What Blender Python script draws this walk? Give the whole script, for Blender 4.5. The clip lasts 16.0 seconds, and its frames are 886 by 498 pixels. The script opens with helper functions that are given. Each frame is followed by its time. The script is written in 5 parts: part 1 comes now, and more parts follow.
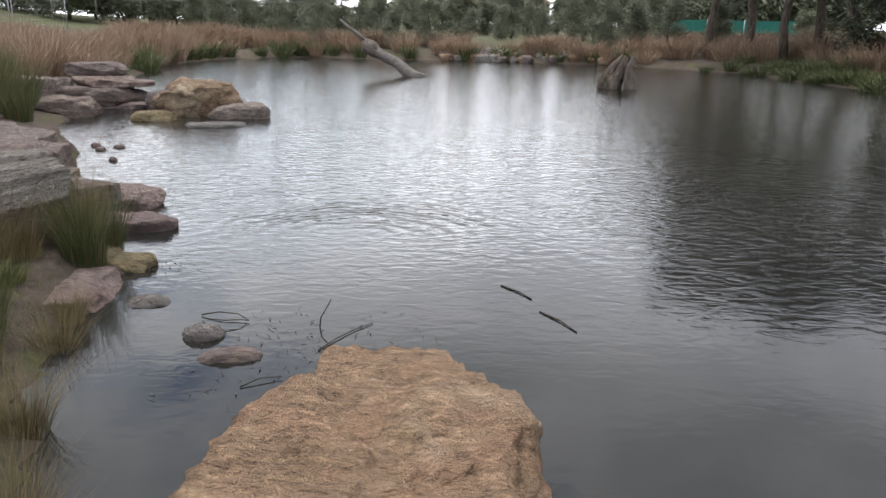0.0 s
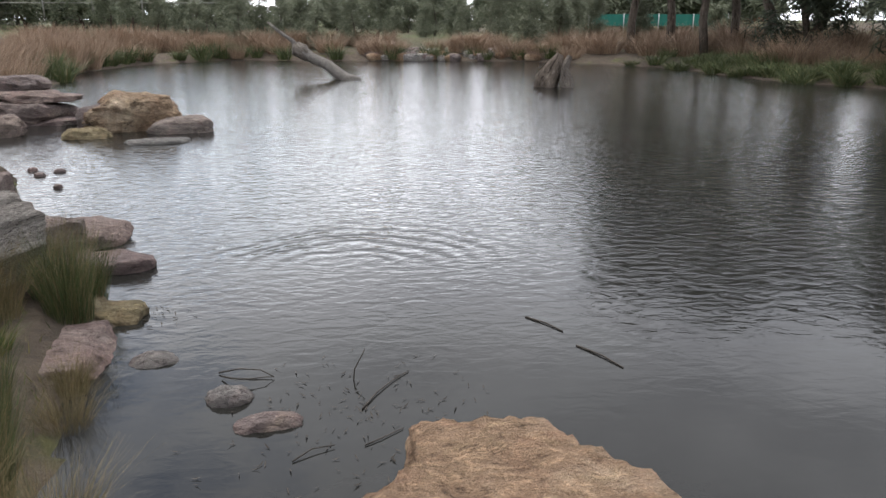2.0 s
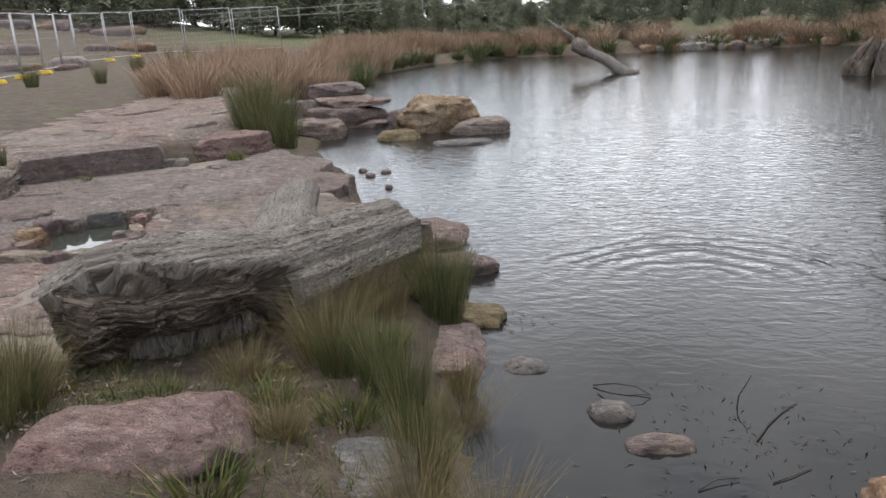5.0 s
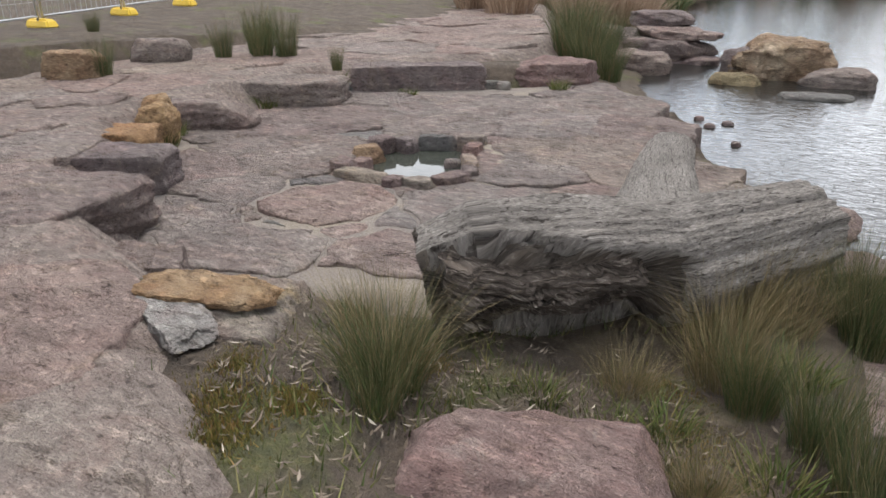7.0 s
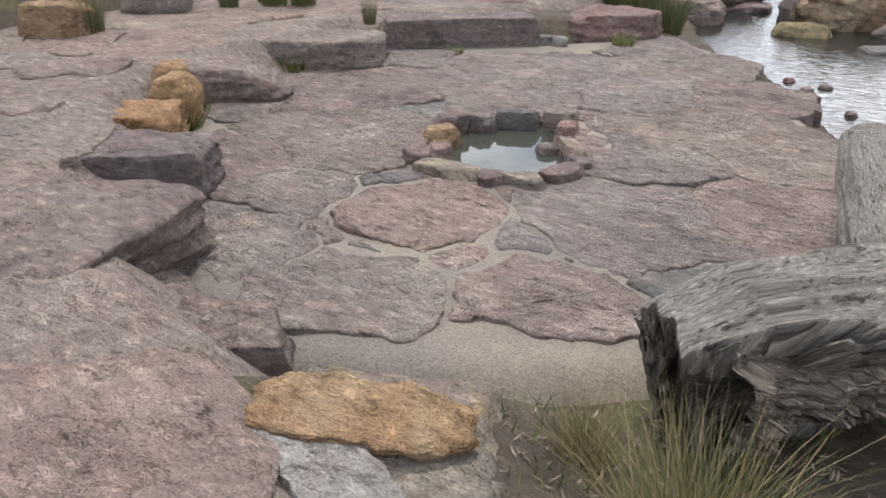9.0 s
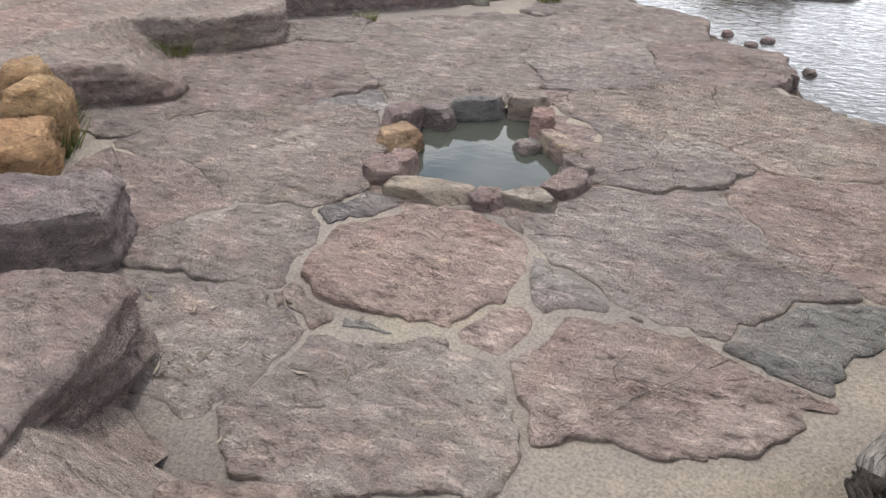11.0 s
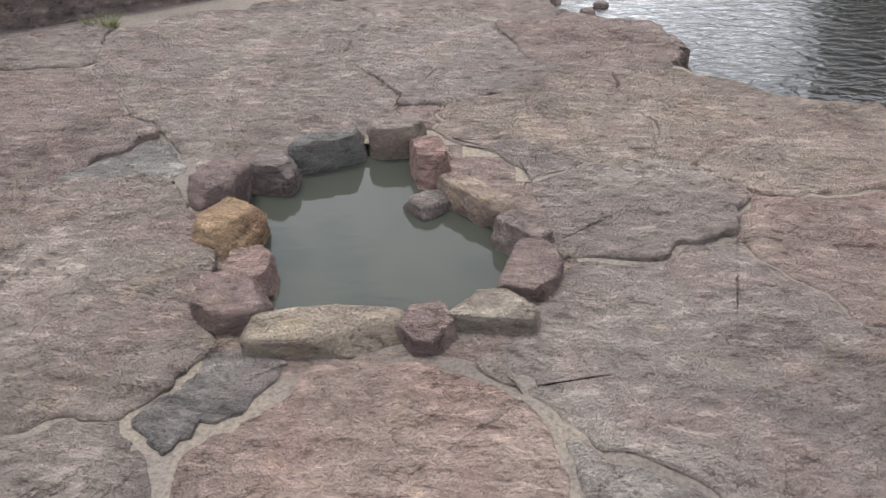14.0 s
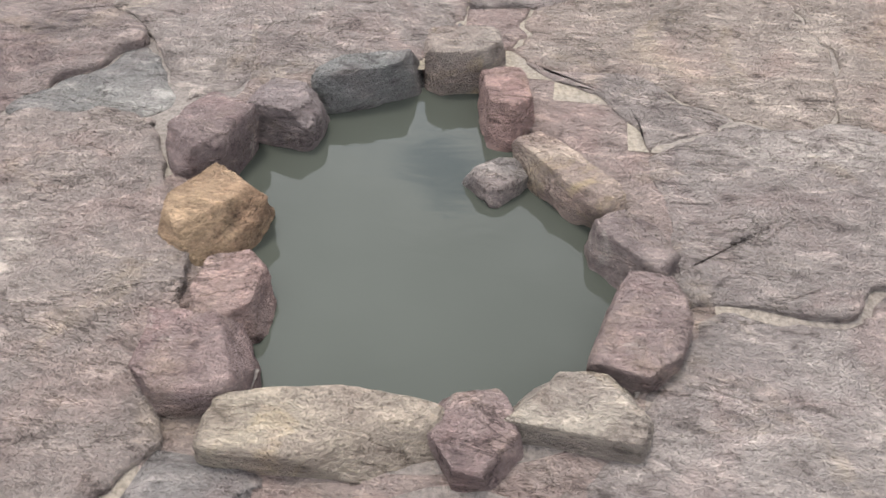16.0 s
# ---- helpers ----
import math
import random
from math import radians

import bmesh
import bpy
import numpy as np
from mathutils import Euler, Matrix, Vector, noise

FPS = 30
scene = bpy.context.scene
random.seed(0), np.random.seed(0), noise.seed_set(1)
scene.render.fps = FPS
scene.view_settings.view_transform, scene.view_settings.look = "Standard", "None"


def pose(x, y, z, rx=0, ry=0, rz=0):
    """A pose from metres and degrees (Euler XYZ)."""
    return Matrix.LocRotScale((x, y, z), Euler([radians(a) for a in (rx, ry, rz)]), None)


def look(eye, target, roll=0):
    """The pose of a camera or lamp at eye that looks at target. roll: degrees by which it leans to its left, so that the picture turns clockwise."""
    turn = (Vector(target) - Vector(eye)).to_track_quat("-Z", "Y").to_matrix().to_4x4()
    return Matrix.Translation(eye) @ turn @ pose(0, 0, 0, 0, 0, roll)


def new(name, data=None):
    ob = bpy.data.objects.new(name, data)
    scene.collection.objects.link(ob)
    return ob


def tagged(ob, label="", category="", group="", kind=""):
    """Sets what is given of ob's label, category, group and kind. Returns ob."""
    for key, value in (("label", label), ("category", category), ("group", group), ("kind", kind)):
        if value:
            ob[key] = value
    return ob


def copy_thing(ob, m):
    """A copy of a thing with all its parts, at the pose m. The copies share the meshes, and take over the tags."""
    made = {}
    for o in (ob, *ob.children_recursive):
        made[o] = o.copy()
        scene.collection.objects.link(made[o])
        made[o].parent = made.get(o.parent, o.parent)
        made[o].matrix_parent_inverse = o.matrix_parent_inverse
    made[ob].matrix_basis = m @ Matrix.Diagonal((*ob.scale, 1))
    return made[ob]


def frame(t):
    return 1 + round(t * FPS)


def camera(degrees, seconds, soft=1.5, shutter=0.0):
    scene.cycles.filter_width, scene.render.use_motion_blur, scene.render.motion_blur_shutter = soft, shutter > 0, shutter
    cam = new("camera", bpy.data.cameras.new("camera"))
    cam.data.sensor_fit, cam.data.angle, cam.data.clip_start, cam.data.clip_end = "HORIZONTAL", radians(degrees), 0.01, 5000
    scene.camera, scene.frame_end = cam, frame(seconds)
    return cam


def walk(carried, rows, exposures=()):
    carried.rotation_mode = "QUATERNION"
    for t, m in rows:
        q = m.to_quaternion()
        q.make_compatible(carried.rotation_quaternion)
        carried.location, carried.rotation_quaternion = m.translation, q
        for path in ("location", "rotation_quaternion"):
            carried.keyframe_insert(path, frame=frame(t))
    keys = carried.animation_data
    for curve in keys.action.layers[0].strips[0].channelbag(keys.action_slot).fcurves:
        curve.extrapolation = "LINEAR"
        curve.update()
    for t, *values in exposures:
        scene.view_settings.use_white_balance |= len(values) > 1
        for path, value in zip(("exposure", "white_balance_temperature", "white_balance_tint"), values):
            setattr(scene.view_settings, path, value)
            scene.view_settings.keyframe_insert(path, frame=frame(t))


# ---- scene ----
cam = camera(60.8, 16.0)
PATH = [
    (0, (0.85, -0.364, 1.756), (0.742, 1.549, 1.185), 1.0),
    (0.5, (0.688, -0.232, 1.772), (0.687, 1.677, 1.179), 1.4),
    (1, (0.569, -0.055, 1.766), (0.562, 1.851, 1.16), 0.6),
    (1.5, (0.434, 0.026, 1.805), (0.404, 1.94, 1.228), -0.2),
    (2, (0.191, -0.034, 1.913), (0.286, 1.877, 1.333), 0.0),
    (2.5, (0.121, -0.066, 2.035), (0.3, 1.838, 1.45), -0.3),
    (3, (0.128, -0.064, 2.035), (0.302, 1.842, 1.454), -1.2),
    (3.5, (0.109, -0.054, 2.044), (0.197, 1.861, 1.473), -2.1),
    (4, (0.062, -0.059, 2.034), (-0.041, 1.858, 1.471), -3.0),
    (4.5, (-0.216, -0.08, 2.031), (-0.533, 1.811, 1.462), -3.4),
    (5, (-0.532, -0.073, 2.063), (-1.084, 1.76, 1.482), -3.5),
    (5.2, (-0.626, -0.036, 2.057), (-1.28, 1.759, 1.466), -3.5),
    (7.3, (-1.883, 0.446, 2.116), (-2.998, 1.921, 1.354), -0.3),
    (7.5, (-2.051, 0.469, 2.108), (-3.144, 1.952, 1.331), -0.0),
    (8, (-2.476, 0.557, 2.11), (-3.51, 2.061, 1.292), -0.2),
    (8.5, (-2.866, 0.746, 2.097), (-3.923, 2.218, 1.251), -0.6),
    (8.7, (-3.015, 0.826, 2.098), (-4.056, 2.3, 1.235), -0.4),
    (10.8, (-4.315, 1.538, 2.103), (-5.027, 3.106, 1.086), -0.1),
    (11, (-4.443, 1.607, 2.11), (-5.102, 3.194, 1.088), 0.2),
    (11.5, (-4.75, 1.873, 2.093), (-5.296, 3.498, 1.063), 0.4),
    (12, (-5.058, 2.135, 2.088), (-5.404, 3.814, 1.056), 0.6),
    (12.5, (-5.318, 2.351, 2.102), (-5.439, 4.068, 1.084), 0.6),
    (13, (-5.405, 2.601, 2.033), (-5.468, 4.317, 1.006), -0.1),
    (13.5, (-5.438, 2.858, 1.951), (-5.514, 4.533, 0.861), -0.4),
    (14, (-5.499, 3.145, 1.774), (-5.556, 4.831, 0.699), 0.4),
    (14.5, (-5.546, 3.539, 1.689), (-5.666, 5.202, 0.583), 0.2),
    (15, (-5.564, 3.867, 1.673), (-5.708, 5.451, 0.46), 0.3),
    (15.5, (-5.607, 4.096, 1.634), (-5.724, 5.571, 0.287), 1.5),
    (16, (-5.546, 4.184, 1.645), (-5.77, 5.595, 0.245), -0.1),
]
walk(cam, [(t, look(eye, target, roll)) for t, eye, target, roll in PATH], [(0, 0.96), (5, 0.90), (8, 1.2), (11, 1.34), (13, 1.18), (14.5, 1.28), (15.2, 1.33), (16, 1.72)])

# ---- world, sun, exposure ----
world = bpy.data.worlds.new("overcast_sky")
scene.world = world
world.use_nodes = True
wn, wl = world.node_tree.nodes, world.node_tree.links
wn.clear()
w_out = wn.new("ShaderNodeOutputWorld")
w_bg = wn.new("ShaderNodeBackground")
w_sky = wn.new("ShaderNodeTexSky")
w_sky.sky_type, w_sky.sun_disc = "NISHITA", False
w_sky.sun_elevation, w_sky.sun_rotation = radians(71), radians(-31)
w_co = wn.new("ShaderNodeTexCoord")
w_map = wn.new("ShaderNodeMapping")
w_map.inputs["Scale"].default_value = (1.0, 1.0, 2.4)
w_map.inputs["Location"].default_value = (0.35, 0.1, 0.6)
w_noise = wn.new("ShaderNodeTexNoise")
w_noise.inputs["Scale"].default_value = 2.6
w_noise.inputs["Detail"].default_value = 7
w_noise.inputs["Roughness"].default_value = 0.55
w_cover = wn.new("ShaderNodeValToRGB")
w_cover.color_ramp.elements[0].position, w_cover.color_ramp.elements[1].position = 0.30, 0.42
w_shade = wn.new("ShaderNodeValToRGB")
w_shade.color_ramp.elements[0].position, w_shade.color_ramp.elements[1].position = 0.36, 0.68
w_shade.color_ramp.elements[0].color = (9.6, 9.8, 10.3, 1)
w_shade.color_ramp.elements[1].color = (5.0, 5.2, 5.75, 1)
w_mix = wn.new("ShaderNodeMix")
w_mix.data_type = "RGBA"
wl.new(w_co.outputs["Generated"], w_map.inputs["Vector"])
wl.new(w_map.outputs["Vector"], w_noise.inputs["Vector"])
wl.new(w_noise.outputs["Fac"], w_cover.inputs["Fac"])
wl.new(w_noise.outputs["Fac"], w_shade.inputs["Fac"])
# thin bright cloud low in the sky ahead, heavier grey cloud above
w_axes = wn.new("ShaderNodeSeparateXYZ")
wl.new(w_co.outputs["Generated"], w_axes.inputs["Vector"])
w_ahead, w_low = wn.new("ShaderNodeMapRange"), wn.new("ShaderNodeMapRange")
for n, axis, lo, hi in ((w_ahead, "Y", 0.15, 0.85), (w_low, "Z", 0.44, 0.06)):
    n.inputs["From Min"].default_value, n.inputs["From Max"].default_value = lo, hi
    wl.new(w_axes.outputs[axis], n.inputs["Value"])
w_both = wn.new("ShaderNodeMath")
w_both.operation = "MULTIPLY"
wl.new(w_ahead.outputs["Result"], w_both.inputs[0])
wl.new(w_low.outputs["Result"], w_both.inputs[1])
w_glow = wn.new("ShaderNodeMath")
w_glow.operation = "MULTIPLY_ADD"
w_glow.inputs[1].default_value, w_glow.inputs[2].default_value = 1.5, 1.02
wl.new(w_both.outputs[0], w_glow.inputs[0])
w_lit = wn.new("ShaderNodeVectorMath")
w_lit.operation = "SCALE"
wl.new(w_shade.outputs["Color"], w_lit.inputs[0])
wl.new(w_glow.outputs[0], w_lit.inputs["Scale"])
wl.new(w_cover.outputs["Color"], w_mix.inputs["Factor"])
wl.new(w_sky.outputs["Color"], w_mix.inputs["A"])
wl.new(w_lit.outputs["Vector"], w_mix.inputs["B"])
wl.new(w_mix.outputs["Result"], w_bg.inputs["Color"])
w_bg.inputs["Strength"].default_value = 0.1
wl.new(w_bg.outputs["Background"], w_out.inputs["Surface"])

sun = new("sun", bpy.data.lights.new("sun", "SUN"))
sun.data.energy, sun.data.angle, sun.data.color = 1.4, radians(14), (1.0, 0.95, 0.88)
sun.matrix_world = look((-3, 5, 17), (0, 0, 0))


# ---- materials ----
def material(name):
    m = bpy.data.materials.new(name)
    m.use_nodes = True
    t = m.node_tree
    return m, t, t.nodes["Principled BSDF"]


def node(t, kind, **inputs):
    n = t.nodes.new(kind)
    for k, v in inputs.items():
        n.inputs[k.replace("_", " ")].default_value = v
    return n


def ramp(t, source, stops):
    n = t.nodes.new("ShaderNodeValToRGB")
    while len(n.color_ramp.elements) < len(stops):
        n.color_ramp.elements.new(0.5)
    for e, (p, c) in zip(n.color_ramp.elements, stops):
        e.position = p
        e.color = (*c, 1) if len(c) == 3 else c
    t.links.new(source, n.inputs["Fac"])
    return n.outputs["Color"]


def mixed(t, fac, a, b, mode="MIX"):
    n = t.nodes.new("ShaderNodeMix")
    n.data_type, n.blend_type = "RGBA", mode
    for key, v in (("Factor", fac), ("A", a), ("B", b)):
        if hasattr(v, "links"):
            t.links.new(v, n.inputs[key])
        else:
            n.inputs[key].default_value = v if key == "Factor" else (*v, 1)
    return n.outputs["Result"]


def noised(t, co, scale, detail=5, rough=0.6, distort=0.0):
    n = node(t, "ShaderNodeTexNoise", Scale=scale, Detail=detail, Roughness=rough, Distortion=distort)
    t.links.new(co, n.inputs["Vector"])
    return n.outputs["Fac"]


def stretched(t, co, scale, turn=(0, 0, 0)):
    n = node(t, "ShaderNodeMapping", Scale=scale, Rotation=[radians(a) for a in turn])
    t.links.new(co, n.inputs["Vector"])
    return n.outputs["Vector"]


def bumped(t, bsdf, pairs):
    last = None
    for height, strength, dist in pairs:
        b = node(t, "ShaderNodeBump", Strength=strength, Distance=dist)
        t.links.new(height, b.inputs["Height"])
        if last:
            t.links.new(last, b.inputs["Normal"])
        last = b.outputs["Normal"]
    t.links.new(last, bsdf.inputs["Normal"])


def stone_material(name, dark, mid, light, lichen=0.0, tan=0.25):
    """Layered sandstone: colour patches, sharp grain, cleavage flakes, pale scuffs, dark pits, painted ledge shade."""
    m, t, b = material(name)
    pos = node(t, "ShaderNodeNewGeometry").outputs["Position"]
    info = node(t, "ShaderNodeObjectInfo")
    big = noised(t, pos, 1.7, 6, 0.62, 0.5)
    wide = stretched(t, pos, (1.0, 1.7, 2.6), (0, 0, -21))
    col = ramp(t, big, [(0.3, dark), (0.46, mid), (0.54, mid), (0.68, light)])
    tint = ramp(t, info.outputs["Random"], [(0.0, (0.90, 0.87, 0.88)), (0.25, (1.07, 0.97, 0.96)), (0.5, (1.0, 1.0, 0.99)), (0.75, (0.96, 0.98, 1.0)), (0.9, (1.03, 1.01, 0.97)), (1.0, (1.07, 1.05, 1.0))])
    col = mixed(t, 1.0, col, tint, "MULTIPLY")
    hue = ramp(t, noised(t, pos, 3.1, 5, 0.6, 0.7), [(0.36, (1.10, 0.95, 0.94)), (0.5, (1, 1, 1)), (0.64, (0.97, 1.0, 0.98))])
    col = mixed(t, 0.45, col, hue, "MULTIPLY")
    rust = ramp(t, noised(t, pos, 2.9, 6, 0.7, 1.0), [(0.55, (0, 0, 0)), (0.70, (tan * 0.8, tan * 0.8, tan * 0.8))])
    col = mixed(t, rust, col, (0.34, 0.26, 0.15))
    if lichen:
        spot = ramp(t, noised(t, pos, 5.0, 9, 0.75, 0.6), [(0.58, (0, 0, 0)), (0.64, (lichen, lichen, lichen))])
        col = mixed(t, spot, col, (0.52, 0.49, 0.44))
    flakes = noised(t, stretched(t, pos, (1.0, 2.3, 3.2), (0, 0, -21)), 9, 8, 0.66, 0.5)
    flake = ramp(t, flakes, [(0.33, (0.30, 0.28, 0.27)), (0.41, (0.86, 0.83, 0.83)), (0.49, (1.0, 1.0, 1.0)), (0.55, (1.08, 1.08, 1.07)), (0.64, (1.65, 1.62, 1.58))])
    col = mixed(t, 0.85, col, flake, "MULTIPLY")
    fine = noised(t, wide, 62, 4, 0.66)
    speck = ramp(t, fine, [(0.30, (0.40, 0.38, 0.37)), (0.42, (0.92, 0.92, 0.92)), (0.57, (1.08, 1.08, 1.07)), (0.70, (1.6, 1.57, 1.53))])
    col = mixed(t, 0.7, col, speck, "MULTIPLY")
    # thin dark lines in the colour stand for shade at ledge edges, in patches
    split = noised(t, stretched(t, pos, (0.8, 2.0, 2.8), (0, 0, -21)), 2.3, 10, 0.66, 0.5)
    ledge_shade = ramp(t, split, [(0.478, (1, 1, 1)), (0.494, (0.62, 0.60, 0.58)), (0.5, (0.18, 0.16, 0.15)), (0.505, (1.12, 1.11, 1.1)), (0.53, (1, 1, 1))])
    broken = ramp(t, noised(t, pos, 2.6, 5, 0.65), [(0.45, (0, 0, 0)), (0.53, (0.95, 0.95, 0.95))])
    col = mixed(t, broken, col, mixed(t, 1.0, col, ledge_shade, "MULTIPLY"))
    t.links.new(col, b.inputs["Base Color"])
    b.inputs["Roughness"].default_value = 0.88
    b.inputs["Specular IOR Level"].default_value = 0.25
    rise = noised(t, wide, 3.4, 8, 0.62)
    ledge = ramp(t, rise, [(0.36, (0, 0, 0)), (0.38, (0.22, 0.22, 0.22)), (0.468, (0.30, 0.30, 0.30)), (0.477, (0.55, 0.55, 0.55)), (0.567, (0.62, 0.62, 0.62)), (0.576, (0.88, 0.88, 0.88)), (0.65, (1, 1, 1))])
    bumped(t, b, [(ledge, 1.0, 0.05), (flakes, 1.0, 0.075), (fine, 1.0, 0.022)])
    return m


def plain_material(name, a, b_col, scale=8, rough=0.8, bump=0.3, dist=0.01, metal=0.0):
    m, t, b = material(name)
    pos = node(t, "ShaderNodeNewGeometry").outputs["Position"]
    n = noised(t, pos, scale, 6, 0.65)
    t.links.new(ramp(t, n, [(0.3, a), (0.7, b_col)]), b.inputs["Base Color"])
    b.inputs["Roughness"].default_value, b.inputs["Metallic"].default_value = rough, metal
    bumped(t, b, [(noised(t, pos, scale * 5, 4, 0.6), bump, dist)])
    return m


def blade_material(name, stops, low=None, rough=0.55):
    """Leaves and grass: each blade takes its own tone."""
    m, t, b = material(name)
    g = node(t, "ShaderNodeNewGeometry")
    col = ramp(t, g.outputs["Random Per Island"], stops)
    pos = g.outputs["Position"]
    shade = ramp(t, noised(t, pos, 2.2, 3), [(0.3, (0.75, 0.75, 0.75)), (0.7, (1.2, 1.2, 1.2))])
    t.links.new(mixed(t, 1.0, col, shade, "MULTIPLY"), b.inputs["Base Color"])
    b.inputs["Roughness"].default_value = rough
    b.inputs["Specular IOR Level"].default_value = 0.25
    return m


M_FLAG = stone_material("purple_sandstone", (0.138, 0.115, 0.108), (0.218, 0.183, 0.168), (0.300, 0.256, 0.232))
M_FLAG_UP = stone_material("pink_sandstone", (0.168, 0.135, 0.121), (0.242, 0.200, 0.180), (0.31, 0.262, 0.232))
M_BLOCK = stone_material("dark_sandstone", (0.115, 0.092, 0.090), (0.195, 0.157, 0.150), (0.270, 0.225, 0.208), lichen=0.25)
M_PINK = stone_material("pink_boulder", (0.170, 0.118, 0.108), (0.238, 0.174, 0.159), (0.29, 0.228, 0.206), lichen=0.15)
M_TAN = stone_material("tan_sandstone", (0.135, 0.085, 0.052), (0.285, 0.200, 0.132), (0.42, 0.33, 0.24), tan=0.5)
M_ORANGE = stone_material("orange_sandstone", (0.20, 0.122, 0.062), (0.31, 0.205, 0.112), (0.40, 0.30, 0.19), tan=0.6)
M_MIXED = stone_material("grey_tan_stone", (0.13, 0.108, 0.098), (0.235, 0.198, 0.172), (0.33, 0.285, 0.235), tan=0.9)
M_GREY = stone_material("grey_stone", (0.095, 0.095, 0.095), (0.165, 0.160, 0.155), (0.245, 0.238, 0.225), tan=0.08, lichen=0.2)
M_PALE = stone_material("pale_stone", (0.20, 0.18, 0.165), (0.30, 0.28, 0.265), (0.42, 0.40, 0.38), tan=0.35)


def mortar_material():
    m, t, b = material("sandy_mortar")
    pos = node(t, "ShaderNodeNewGeometry").outputs["Position"]
    big = noised(t, pos, 1.1, 4)
    col = ramp(t, big, [(0.36, (0.135, 0.115, 0.104)), (0.52, (0.170, 0.145, 0.126)), (0.66, (0.215, 0.183, 0.142))])
    grit = ramp(t, noised(t, pos, 75, 5, 0.7), [(0.36, (0.55, 0.54, 0.53)), (0.5, (1, 1, 1)), (0.64, (1.35, 1.33, 1.3))])
    t.links.new(mixed(t, 0.8, col, grit, "MULTIPLY"), b.inputs["Base Color"])
    b.inputs["Roughness"].default_value = 0.95
    bumped(t, b, [(noised(t, pos, 7, 8, 0.7), 0.5, 0.04), (noised(t, pos, 90, 4, 0.7), 0.9, 0.012)])
    return m


M_MORTAR = mortar_material()


def ground_material():
    """Bare soil, moss and dry grass in patches."""
    m, t, b = material("soil_and_moss")
    pos = node(t, "ShaderNodeNewGeometry").outputs["Position"]
    soil = ramp(t, noised(t, pos, 5, 7, 0.7), [(0.3, (0.050, 0.037, 0.027)), (0.55, (0.100, 0.075, 0.055)), (0.75, (0.17, 0.132, 0.097))])
    moss = ramp(t, noised(t, pos, 16, 5, 0.7), [(0.3, (0.045, 0.062, 0.016)), (0.6, (0.115, 0.125, 0.030)), (0.8, (0.23, 0.17, 0.045))])
    where = ramp(t, noised(t, pos, 1.15, 5, 0.6), [(0.55, (0, 0, 0)), (0.65, (0.65, 0.65, 0.65))])
    col = mixed(t, where, soil, moss)
    straw = ramp(t, noised(t, stretched(t, pos, (9, 34, 9), (0, 0, 35)), 2.0, 5, 0.7), [(0.54, (0, 0, 0)), (0.70, (0.4, 0.4, 0.4))])
    col = mixed(t, straw, col, (0.25, 0.195, 0.125))
    field = ramp(t, noised(t, pos, 0.06, 3), [(0.42, (0, 0, 0)), (0.55, (0.7, 0.7, 0.7))])
    axes = node(t, "ShaderNodeSeparateXYZ")
    t.links.new(pos, axes.inputs["Vector"])
    lawn = node(t, "ShaderNodeMapRange")
    for key, v in (("From Min", 40), ("From Max", 47)):
        lawn.inputs[key].default_value = v
    t.links.new(axes.outputs["Y"], lawn.inputs["Value"])
    where = node(t, "ShaderNodeMath")
    where.operation = "MULTIPLY"
    t.links.new(field, where.inputs[0])
    t.links.new(lawn.outputs["Result"], where.inputs[1])
    col = mixed(t, where.outputs[0], col, (0.085, 0.115, 0.035))
    t.links.new(col, b.inputs["Base Color"])
    b.inputs["Roughness"].default_value = 0.95
    bumped(t, b, [(noised(t, pos, 12, 7, 0.7), 1.0, 0.07), (noised(t, pos, 60, 5, 0.7), 1.0, 0.03)])
    return m


M_GROUND = ground_material()


